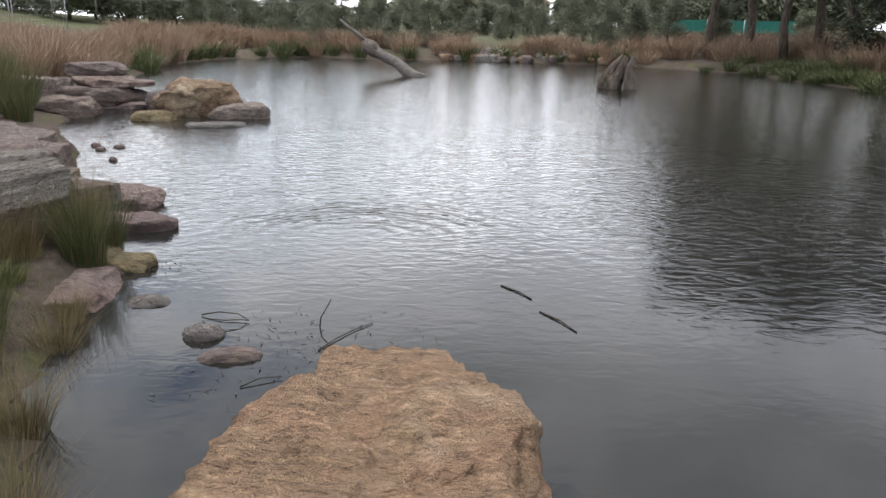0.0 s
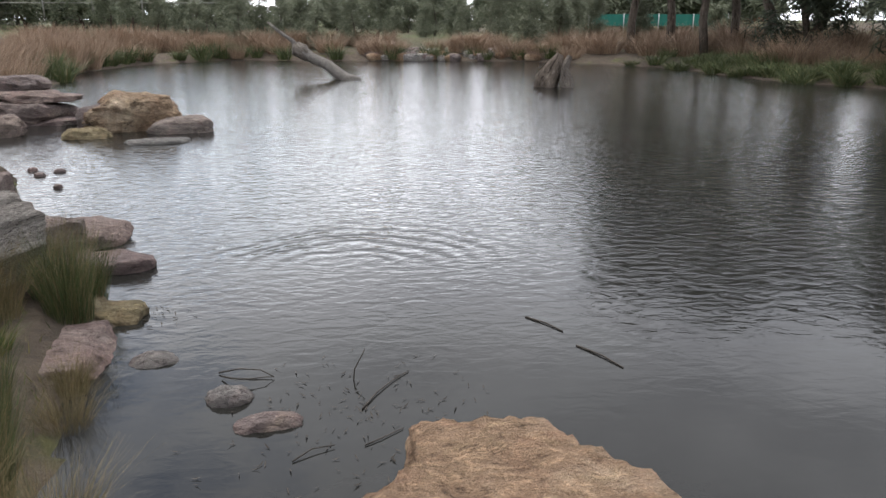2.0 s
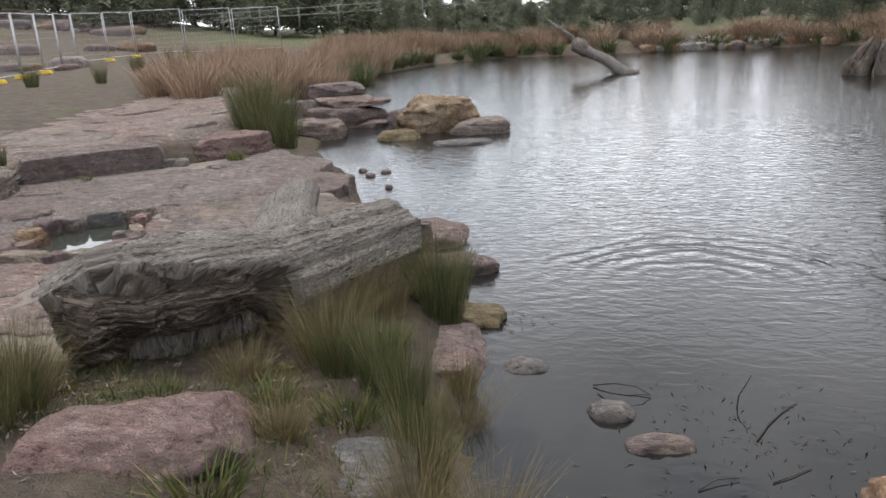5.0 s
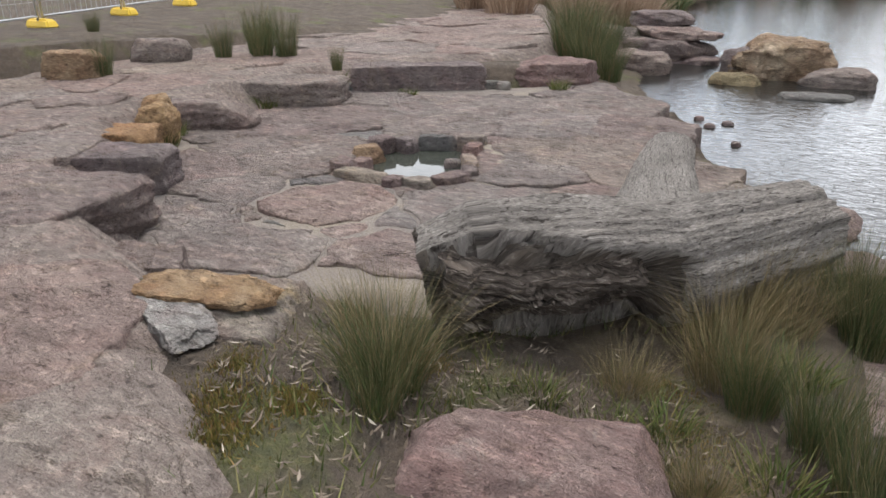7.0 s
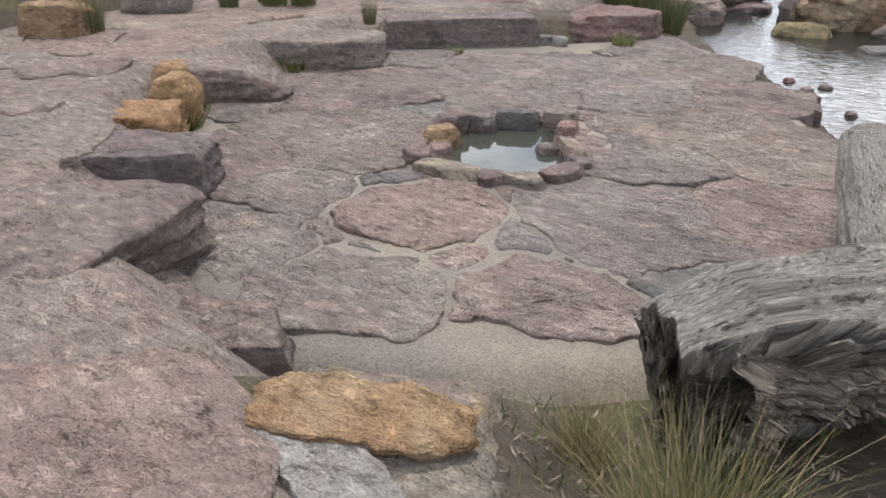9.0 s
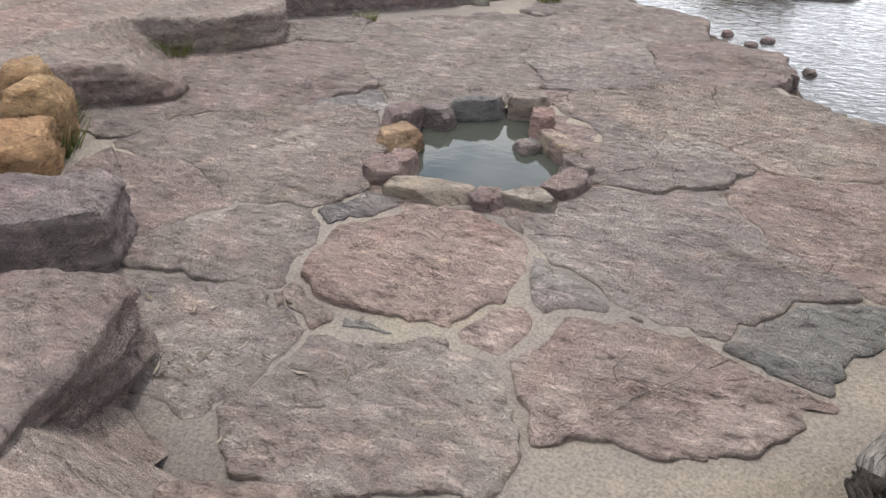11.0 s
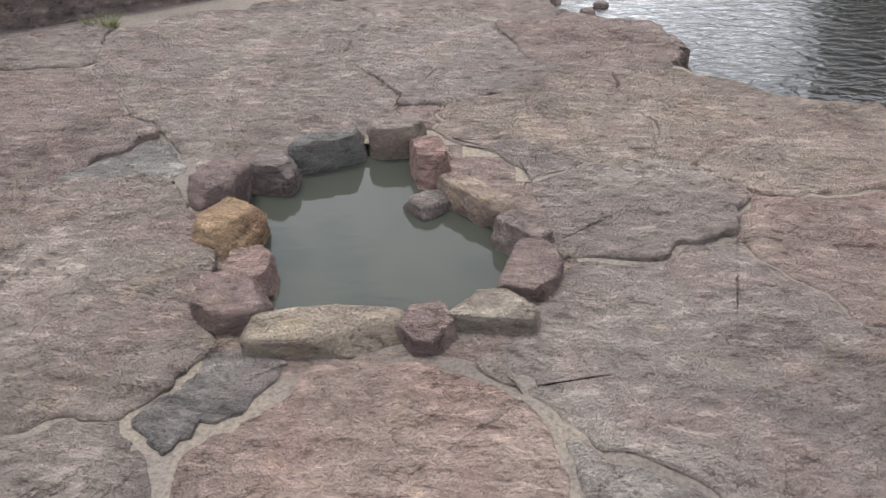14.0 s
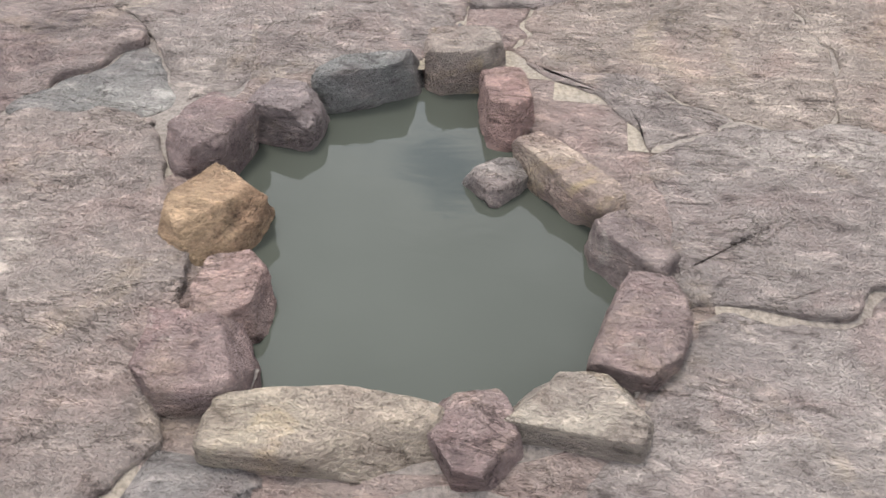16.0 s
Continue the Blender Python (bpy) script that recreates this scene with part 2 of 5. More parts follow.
def water_material(name, deep, shallow, wave, calm_wave):
    m, t, b = material(name)
    pos = node(t, "ShaderNodeNewGeometry").outputs["Position"]
    t.links.new(ramp(t, noised(t, pos, 0.35, 4), [(0.35, deep), (0.7, shallow)]), b.inputs["Base Color"])
    b.inputs["IOR"].default_value = 1.33
    b.inputs["Specular IOR Level"].default_value = 0.5
    fine = noised(t, stretched(t, pos, (1.0, 1.8, 1.0), (0, 0, -22)), 6.0, 3, 0.5, 0.5)
    broad = noised(t, stretched(t, pos, (0.7, 1.1, 1.0), (0, 0, 12)), 0.9, 2, 0.5, 0.3)
    xyz = node(t, "ShaderNodeSeparateXYZ")
    t.links.new(pos, xyz.inputs["Vector"])
    # ripples too fine to tell apart, out on the open water
    matt = node(t, "ShaderNodeMapRange")
    for key, v in (("From Min", 10.0), ("From Max", 30.0), ("To Min", 0.03), ("To Max", 0.09)):
        matt.inputs[key].default_value = v
    t.links.new(xyz.outputs["Y"], matt.inputs["Value"])
    t.links.new(matt.outputs["Result"], b.inputs["Roughness"])
    # wind reaches the open water, the lee of the near bank stays smooth
    lee = node(t, "ShaderNodeMapRange")
    lee.interpolation_type = "SMOOTHSTEP"
    for key, v in (("From Min", 4.5), ("From Max", 9.0), ("To Min", calm_wave), ("To Max", wave)):
        lee.inputs[key].default_value = v
    wander = node(t, "ShaderNodeMath")
    wander.operation = "MULTIPLY_ADD"
    t.links.new(noised(t, pos, 0.5, 2), wander.inputs[0])
    wander.inputs[1].default_value = 3.0
    t.links.new(xyz.outputs["Y"], wander.inputs[2])
    t.links.new(wander.outputs[0], lee.inputs["Value"])
    b1 = node(t, "ShaderNodeBump", Distance=0.05)
    t.links.new(lee.outputs["Result"], b1.inputs["Strength"])
    t.links.new(fine, b1.inputs["Height"])
    b2 = node(t, "ShaderNodeBump", Distance=0.05, Strength=calm_wave)
    t.links.new(broad, b2.inputs["Height"])
    t.links.new(b1.outputs["Normal"], b2.inputs["Normal"])
    if wave > 0.1:
        # spreading ring ripples left by something that swam past
        centre = node(t, "ShaderNodeVectorMath")
        centre.operation = "SUBTRACT"
        centre.inputs[1].default_value = (-0.25, 5.67, 0)
        t.links.new(pos, centre.inputs[0])
        far_off = node(t, "ShaderNodeVectorMath")
        far_off.operation = "LENGTH"
        t.links.new(centre.outputs["Vector"], far_off.inputs[0])
        wavy = node(t, "ShaderNodeMath")
        wavy.operation = "MULTIPLY_ADD"
        t.links.new(noised(t, pos, 1.5, 2), wavy.inputs[0])
        wavy.inputs[1].default_value = 0.35
        t.links.new(far_off.outputs["Value"], wavy.inputs[2])
        swing = node(t, "ShaderNodeMath")
        swing.operation = "MULTIPLY"
        swing.inputs[1].default_value = 30.0
        t.links.new(wavy.outputs[0], swing.inputs[0])
        rings = node(t, "ShaderNodeMath")
        rings.operation = "SINE"
        t.links.new(swing.outputs[0], rings.inputs[0])
        span = node(t, "ShaderNodeMapRange")
        for key, v in (("From Min", 0.21), ("From Max", 1.91)):
            span.inputs[key].default_value = v
        t.links.new(wavy.outputs[0], span.inputs["Value"])
        band = ramp(t, span.outputs["Result"], [(0.05, (0, 0, 0)), (0.4, (0.5, 0.5, 0.5)), (0.7, (0.5, 0.5, 0.5)), (0.95, (0, 0, 0))])
        b3 = node(t, "ShaderNodeBump", Distance=0.007)
        beyond = node(t, "ShaderNodeMapRange")
        for key, v in (("From Min", 5.6), ("From Max", 6.3)):
            beyond.inputs[key].default_value = v
        t.links.new(xyz.outputs["Y"], beyond.inputs["Value"])
        amount = node(t, "ShaderNodeMath")
        amount.operation = "MULTIPLY"
        t.links.new(band, amount.inputs[0])
        t.links.new(beyond.outputs["Result"], amount.inputs[1])
        t.links.new(amount.outputs[0], b3.inputs["Strength"])
        t.links.new(rings.outputs[0], b3.inputs["Height"])
        t.links.new(b2.outputs["Normal"], b3.inputs["Normal"])
        b2 = b3
    t.links.new(b2.outputs["Normal"], b.inputs["Normal"])
    return m


M_POND = water_material("pond_water", (0.013, 0.013, 0.012), (0.022, 0.021, 0.019), 0.27, 0.024)
M_BASIN = water_material("murky_basin_water", (0.033, 0.036, 0.030), (0.044, 0.048, 0.040), 0.02, 0.02)


def wood_material(name, dark, mid, light, scale=(30, 30, 3)):
    """Weathered wood: long grain, dark checks along it, lighter worn ridges."""
    m, t, b = material(name)
    co = node(t, "ShaderNodeTexCoord").outputs["UV"]
    pos = node(t, "ShaderNodeNewGeometry").outputs["Position"]
    grain = noised(t, stretched(t, co, scale), 1.0, 8, 0.7, 0.6)
    col = ramp(t, grain, [(0.36, dark), (0.47, mid), (0.54, mid), (0.64, light)])
    checks = noised(t, stretched(t, co, (scale[0] * 0.45, scale[1] * 0.35, 1)), 1.0, 5, 0.6, 0.8)
    col = mixed(t, 0.9, col, ramp(t, checks, [(0.37, (0.28, 0.26, 0.25)), (0.42, (1, 1, 1)), (0.56, (1, 1, 1)), (0.68, (1.3, 1.28, 1.25))]), "MULTIPLY")
    blotch = ramp(t, noised(t, pos, 3.5, 5), [(0.3, (0.68, 0.66, 0.64)), (0.7, (1.15, 1.13, 1.1))])
    t.links.new(mixed(t, 0.9, col, blotch, "MULTIPLY"), b.inputs["Base Color"])
    b.inputs["Roughness"].default_value = 0.9
    b.inputs["Specular IOR Level"].default_value = 0.2
    bumped(t, b, [(checks, 1.0, 0.05), (grain, 1.0, 0.03), (noised(t, pos, 60, 5, 0.7), 0.6, 0.01)])
    return m


M_LOG = wood_material("weathered_grey_wood", (0.10, 0.090, 0.083), (0.265, 0.246, 0.230), (0.46, 0.432, 0.405), (120, 26, 1))
# rotten inner wood, toned darker to put the cavity's shade in its colour
M_LOG_IN = wood_material("rotten_shaded_wood", (0.045, 0.038, 0.033), (0.15, 0.130, 0.114), (0.32, 0.29, 0.26), (90, 12, 1))
M_CORE = wood_material("rotten_heartwood", (0.025, 0.020, 0.016), (0.150, 0.125, 0.108), (0.40, 0.355, 0.315), (120, 7, 1))
M_PALEWOOD = wood_material("pale_splintered_wood", (0.10, 0.085, 0.075), (0.20, 0.175, 0.155), (0.32, 0.29, 0.265), (60, 5, 1))
M_BARK = wood_material("tree_bark", (0.05, 0.04, 0.033), (0.11, 0.09, 0.075), (0.19, 0.165, 0.14), (12, 4, 1))
M_RUSH = blade_material("green_rush", [(0.0, (0.035, 0.060, 0.020)), (0.5, (0.060, 0.085, 0.030)), (0.75, (0.110, 0.105, 0.045)), (1.0, (0.20, 0.145, 0.075))])
M_RUSH_DRY = blade_material("straw_rush", [(0.0, (0.070, 0.075, 0.028)), (0.4, (0.135, 0.110, 0.050)), (0.8, (0.215, 0.160, 0.085)), (1.0, (0.29, 0.225, 0.13))])
M_PINKGRASS = blade_material("pinkish_dry_grass", [(0.0, (0.17, 0.115, 0.075)), (0.5, (0.29, 0.200, 0.140)), (1.0, (0.40, 0.30, 0.215))])
M_STRAP = blade_material("strap_leaves", [(0.0, (0.04, 0.058, 0.022)), (0.6, (0.085, 0.108, 0.042)), (0.9, (0.15, 0.16, 0.075)), (1.0, (0.23, 0.185, 0.10))])
M_LAWN = blade_material("short_green_grass", [(0.0, (0.05, 0.075, 0.018)), (0.6, (0.095, 0.115, 0.03)), (1.0, (0.20, 0.16, 0.07))])
M_MOSS = blade_material("yellow_moss", [(0.0, (0.07, 0.075, 0.02)), (0.5, (0.15, 0.13, 0.035)), (0.8, (0.21, 0.145, 0.045)), (1.0, (0.19, 0.10, 0.045))])
M_NEEDLE = blade_material("casuarina_needles", [(0.0, (0.085, 0.100, 0.062)), (0.5, (0.150, 0.165, 0.110)), (1.0, (0.22, 0.235, 0.16))])
M_NEEDLE_DARK = blade_material("dark_gum_leaves", [(0.0, (0.022, 0.029, 0.018)), (0.6, (0.045, 0.056, 0.035)), (1.0, (0.08, 0.088, 0.056))])
M_LITTER = blade_material("dry_gum_leaves", [(0.0, (0.05, 0.037, 0.027)), (0.6, (0.125, 0.095, 0.07)), (0.93, (0.22, 0.18, 0.14)), (1.0, (0.38, 0.33, 0.27))])
M_TWIG = plain_material("wet_twig", (0.018, 0.014, 0.011), (0.05, 0.04, 0.03), 20)
M_STEEL = plain_material("galvanised_steel", (0.34, 0.35, 0.36), (0.5, 0.5, 0.51), 6, 0.5, 0.1, 0.002, 0.6)
M_YELLOW = plain_material("yellow_plastic", (0.55, 0.36, 0.02), (0.68, 0.46, 0.035), 9, 0.5, 0.1, 0.004)
M_TEAL = plain_material("teal_shade_cloth", (0.010, 0.115, 0.090), (0.02, 0.165, 0.13), 3, 0.85, 0.4, 0.02)
M_RAIL = plain_material("pale_timber_rail", (0.14, 0.135, 0.125), (0.24, 0.23, 0.21), 6)
M_BRICK = plain_material("red_brick", (0.20, 0.075, 0.05), (0.30, 0.125, 0.085), 5)
M_ROOF = plain_material("roof_tiles", (0.16, 0.085, 0.065), (0.24, 0.13, 0.10), 4)
M_WHITE = plain_material("white_paint", (0.68, 0.67, 0.65), (0.8, 0.79, 0.77), 3)
M_PANE = plain_material("dark_glass", (0.02, 0.025, 0.03), (0.04, 0.045, 0.05), 2, 0.08, 0.0)
M_MOSS_STONE = stone_material("mossy_stone", (0.13, 0.115, 0.07), (0.22, 0.18, 0.11), (0.30, 0.255, 0.165), tan=0.5)


# ---- mesh helpers ----
def mesh_of(name, verts, faces, mat, smooth=True, uvs=None):
    me = bpy.data.meshes.new(name)
    me.from_pydata([tuple(v) for v in verts], [], [tuple(f) for f in faces])
    me.materials.append(mat)
    if smooth:
        me.polygons.foreach_set("use_smooth", [True] * len(me.polygons))
    if uvs is not None:
        layer = me.uv_layers.new(name="UVMap")
        loops = np.empty(len(me.loops), dtype=np.int32)
        me.loops.foreach_get("vertex_index", loops)
        layer.data.foreach_set("uv", np.asarray(uvs, dtype=np.float32)[loops].ravel())
    me.update()
    return me


def part(name, me, parent, label=""):
    ob = new(name, me)
    ob.parent = parent
    return tagged(ob, label)


def empty(name, x, y, z, turn=0.0):
    ob = new(name)
    ob.empty_display_size = 0.1
    ob.matrix_basis = pose(x, y, z, 0, 0, turn)
    return ob


def tube(points, radii, sides=8, closed_ends=True, wobble=0.0, seed=0):
    """A tube round a line of points, with uv along it. Returns verts, faces, uvs."""
    pts = [Vector(p) for p in points]
    verts, faces, uvs = [], [], []
    along = 0.0
    ref = None
    for i, p in enumerate(pts):
        d = (pts[min(i + 1, len(pts) - 1)] - pts[max(i - 1, 0)]).normalized()
        if ref is None:
            ref = d.cross(Vector((0.31, 0.17, 0.93))).normalized()
        ref = (ref - d * ref.dot(d)).normalized()
        side = d.cross(ref)
        if i:
            along += (p - pts[i - 1]).length
        for k in range(sides):
            a = 2 * math.pi * k / sides
            r = radii[i]
            if wobble:
                r *= 1 + wobble * noise.noise((math.cos(a) * 1.7 + seed, math.sin(a) * 1.7, along * 1.1 / max(0.05, radii[0]) * 0.3))
            verts.append(p + (ref * math.cos(a) + side * math.sin(a)) * r)
            uvs.append((min(k, sides - k) / sides * 2, along))
    for i in range(len(pts) - 1):
        for k in range(sides):
            a, b = i * sides + k, i * sides + (k + 1) % sides
            faces.append((a, b, b + sides, a + sides))
    if closed_ends:
        faces.append(tuple(reversed(range(sides))))
        faces.append(tuple(range(len(verts) - sides, len(verts))))
    return verts, faces, uvs


def join(chunks):
    """Chunks of verts, faces, uvs as one."""
    verts, faces, uvs = [], [], []
    for v, f, u in chunks:
        n = len(verts)
        verts += v
        uvs += u
        faces += [tuple(i + n for i in q) for q in f]
    return verts, faces, uvs


def box(x0, y0, z0, x1, y1, z1):
    v = [(x, y, z) for z in (z0, z1) for y in (y0, y1) for x in (x0, x1)]
    f = [(0, 2, 3, 1), (4, 5, 7, 6), (0, 1, 5, 4), (2, 6, 7, 3), (0, 4, 6, 2), (1, 3, 7, 5)]
    return v, f, [(0, 0)] * 8


CUBE = {}


def cube_sphere(n):
    """Unit cube grid with n cells a side, welded."""
    if n not in CUBE:
        index, verts, faces = {}, [], []

        def at(p):
            if p not in index:
                index[p] = len(verts)
                verts.append(p)
            return index[p]
        for axis in range(3):
            for end in (0, n):
                for i in range(n):
                    for j in range(n):
                        quad = []
                        for di, dj in ((0, 0), (1, 0), (1, 1), (0, 1)):
                            p = [0, 0, 0]
                            p[axis], p[(axis + 1) % 3], p[(axis + 2) % 3] = end, i + di, j + dj
                            quad.append(at(tuple(p)))
                        faces.append(tuple(quad) if end else tuple(reversed(quad)))
        CUBE[n] = (np.array(verts, dtype=float) / n * 2 - 1, faces)
    return CUBE[n]


def rock_mesh(name, size, mat, seed=0, n=12, blocky=4.0, chips=9, rough=0.12, flat_top=0.0, layers=0.0):
    """A stone: a rounded block cut by random planes, with noise and thin layers. size: half extents."""
    rnd = random.Random(seed)
    base, faces = cube_sphere(n)
    v = base.copy()
    v = v / (np.abs(v) ** blocky).sum(axis=1, keepdims=True) ** (1 / blocky)
    for _ in range(chips):
        d = np.array([rnd.gauss(0, 1), rnd.gauss(0, 1), rnd.gauss(0, 0.55)])
        d /= np.linalg.norm(d)
        reach = rnd.uniform(0.70, 0.95) * (np.abs(d).sum() ** 0.5)
        over = np.maximum(v @ d - reach, 0)
        v = v - np.outer(over, d)
    if flat_top:
        top = 1 - flat_top
        v[:, 2] = np.where(v[:, 2] > top, top + (v[:, 2] - top) * 0.15, v[:, 2])
    v = v * np.array(size)
    mean = (size[0] * size[1] * size[2]) ** (1 / 3)
    out = []
    for p in v:
        q = Vector(p) / mean
        k = noise.fractal(q * 1.5 + Vector((seed * 3.1, 0, 0)), 0.7, 2.1, 6)
        k += 0.45 * (1 if noise.noise(Vector((q.x * 1.1, q.y * 1.1, q.z * 3.2 + seed))) > 0.08 else -0.2)
        fine = noise.fractal(q * 4.5 + Vector((0, seed * 1.7, 0)), 0.8, 2.0, 3)
        d = Vector(p).normalized()
        w = rough * mean * (k + 0.35 * fine)
        if layers:
            s = math.sin(p[2] / layers * 6.28 + 2.5 * k)
            w += 0.06 * mean * (s if s > 0 else 0.4 * s) * (1 - abs(d.z))
        out.append(Vector(p) + Vector((d.x, d.y, d.z * 0.6)) * w)
    return mesh_of(name, out, faces, mat)


def rock(label, x, y, z0, z1, sx, sy, turn=0.0, mat=None, seed=0, name="boulder", group="", tilt=(0, 0), **shape):
    """A stone that stands from z0 to z1 with full extents sx and sy."""
    me = rock_mesh(name, (sx / 2, sy / 2, (z1 - z0) / 2), mat or M_BLOCK, seed, **shape)
    ob = new(name, me)
    ob.matrix_basis = pose(x, y, (z0 + z1) / 2, tilt[0], tilt[1], turn)
    return tagged(ob, label, "rock", group)


# ---- the lie of the land ----
SHORE = [(1.3, 1.5), (3, 0.9), (8, 0.6), (14, 3), (17, 11), (15, 20.5), (12.6, 24), (11.9, 27), (11.4, 31.3), (9.6, 34.5), (6.6, 37), (3, 38), (-1, 38.2),
         (-5, 38.6), (-9, 39.2), (-11.8, 35), (-12, 30), (-10.7, 24.3), (-8.8, 19), (-7.4, 15), (-6.4, 12), (-5.6, 10.6), (-4.7, 9.4), (-4.0, 8.0),
         (-3.3, 7.1), (-2.8, 6.2), (-1.85, 5.0), (-1.62, 4.3), (-1.55, 3.5), (-1.3, 2.7), (-0.8, 1.9), (-0.2, 1.4)]
PLATFORM = [(-4.2, 3.35), (-5.3, 2.7), (-6.1, 2.9), (-7.5, 3.8), (-8.9, 5.1), (-9.3, 6.4), (-8.9, 8.0), (-7.4, 9.3), (-6.5, 10.5), (-5.5, 10.4), (-4.75, 9.4),
            (-4.0, 8.0), (-3.3, 7.05), (-2.9, 6.3), (-3.0, 5.2), (-3.6, 3.9)]


def inside(px, py, poly):
    px, py = np.asarray(px, float), np.asarray(py, float)
    res = np.zeros(np.broadcast(px, py).shape, bool)
    for (x0, y0), (x1, y1) in zip(poly, poly[1:] + poly[:1]):
        cross = (y0 > py) != (y1 > py)
        res ^= cross & (px < (x1 - x0) * (py - y0) / ((y1 - y0) or 1e-9) + x0)
    return res


def away(px, py, poly):
    """Distance to the outline, negative inside."""
    px, py = np.asarray(px, float), np.asarray(py, float)
    best = np.full(np.broadcast(px, py).shape, 1e9)
    for (x0, y0), (x1, y1) in zip(poly, poly[1:] + poly[:1]):
        dx, dy = x1 - x0, y1 - y0
        k = np.clip(((px - x0) * dx + (py - y0) * dy) / (dx * dx + dy * dy), 0, 1)
        best = np.minimum(best, np.hypot(px - x0 - k * dx, py - y0 - k * dy))
    return np.where(inside(px, py, poly), -best, best)


def step(a, b, x):
    k = np.clip((np.asarray(x, float) - a) / (b - a), 0, 1)
    return k * k * (3 - 2 * k)


def land(px, py):
    """Height of the bare ground."""
    px, py = np.asarray(px, float), np.asarray(py, float)
    d = away(px, py, SHORE)
    far = 0.06 + 0.30 * step(0, 1.5, d) + 0.55 * step(1.5, 9, d) + 0.9 * step(15, 60, d)
    near = 0.02 + 0.16 * step(0, 0.5, d) + 0.34 * step(0.9, 2.0, d)
    h = np.where((py < 12) & (px > -12), near + (far - near) * step(9, 12, py), far)
    # soil pocket between slabs and log
    pocket = 1 - step(0.9, 1.6, np.hypot((px + 2.9) / 1.15, (py - 3.05) / 0.95))
    slope = np.clip(((px + 3.65) * 0.42 + (py - 1.9) * 0.9) / 1.49, -0.1, 1.05)
    h = h + (0.58 - 0.38 * slope - h) * pocket * (d > 0.25)
    p = away(px, py, PLATFORM)
    h = np.where(d > 0, h + (0.13 - h) * (1 - step(0.0, 0.5, p)), h)
    # mound beyond the wire fence
    h = h + 3.4 * np.exp(-(((px + 48) / 15) ** 2 + ((py - 44) / 22) ** 2))
    return np.where(d < 0, -0.04 - 0.5 * step(0, 1.8, -d), h)


def lay(x, y):
    return float(land(x, y))


# ---- ground and water ----
def spread(lo, a, b, hi, fine, grow):
    mid = list(np.arange(a, b, fine))
    left, right, s = [], [], fine
    p = a
    while p > lo:
        s *= grow
        p -= s
        left.append(p)
    p, s = mid[-1], fine
    while p < hi:
        s *= grow
        p += s
        right.append(p)
    return np.array(left[::-1] + mid + right)


gx, gy = spread(-700, -10, 4, 700, 0.11, 1.055), spread(-300, -1.5, 11.5, 900, 0.11, 1.05)
GX, GY = np.meshgrid(gx, gy)
GZ = land(GX, GY)
rough_z = np.array([noise.fractal((x * 1.4, y * 1.4, 0), 0.9, 2.0, 4) for x, y in zip(GX.ravel(), GY.ravel())]).reshape(GX.shape)
GZ = GZ + 0.035 * rough_z * np.where(inside(GX, GY, PLATFORM), 0.15, 1)
ny, nx = GX.shape
g_faces = [(j * nx + i, j * nx + i + 1, (j + 1) * nx + i + 1, (j + 1) * nx + i) for j in range(ny - 1) for i in range(nx - 1)]
ground = new("ground", mesh_of("ground", np.stack([GX, GY, GZ], -1).reshape(-1, 3), g_faces, M_GROUND))
tagged(ground, "brown soil with moss, straw and dry grass round the pond", "ground", kind="structure")

water = new("water", mesh_of("water", [(-14, 0, 0), (19, 0, 0), (19, 41, 0), (-14, 41, 0)], [(0, 1, 2, 3)], M_POND))
tagged(water, "rippled grey pond water that mirrors the cloudy sky", "water", kind="structure")


# ---- crazy paving ----
def cell(seed_pt, seeds, gap, reach=2.2):
    """The weighted Voronoi cell of a seed (x, y and, where it has one, its reach), shrunk by half the gap."""
    own = seed_pt[2] if len(seed_pt) > 2 else 0.45
    poly = [(seed_pt[0] + sx * reach, seed_pt[1] + sy * reach) for sx, sy in ((-1, -1), (1, -1), (1, 1), (-1, 1))]
    for q in seeds:
        dx, dy = q[0] - seed_pt[0], q[1] - seed_pt[1]
        dist = math.hypot(dx, dy)
        if dist < 1e-6 or dist > 2.9 * reach:
            continue
        other = q[2] if len(q) > 2 else 0.45
        ux, uy = dx / dist, dy / dist
        joint = gap(seed_pt[0] + dx / 2, seed_pt[1] + dy / 2) if callable(gap) else gap
        lim = ux * seed_pt[0] + uy * seed_pt[1] + (dist + (own ** 2 - other ** 2) / dist) / 2 - joint / 2
        out = []
        for a, b in zip(poly, poly[1:] + poly[:1]):
            da, db = ux * a[0] + uy * a[1] - lim, ux * b[0] + uy * b[1] - lim
            if da <= 0:
                out.append(a)
            if da * db < 0:
                k = da / (da - db)
                out.append((a[0] + (b[0] - a[0]) * k, a[1] + (b[1] - a[1]) * k))
        poly = out
        if len(poly) < 3:
            return []
    return poly


def ledges(x, y, seed, deep):
    """Height of split layers: flat treads, steep ragged edges that run roughly one way."""
    u, v = x * 0.93 + y * 0.36, y * 0.93 - x * 0.36
    u += 0.05 * noise.noise((x * 6.0, y * 6.0, seed))
    s = noise.fractal((u * 0.75, v * 1.55, seed * 0.61), 0.85, 2.15, 6)
    q = s * deep + 20.0
    f = q - math.floor(q)
    return math.floor(q) - 20 + max(0.0, (f - 0.85) / 0.15) ** 1.5 - 0.30 * f


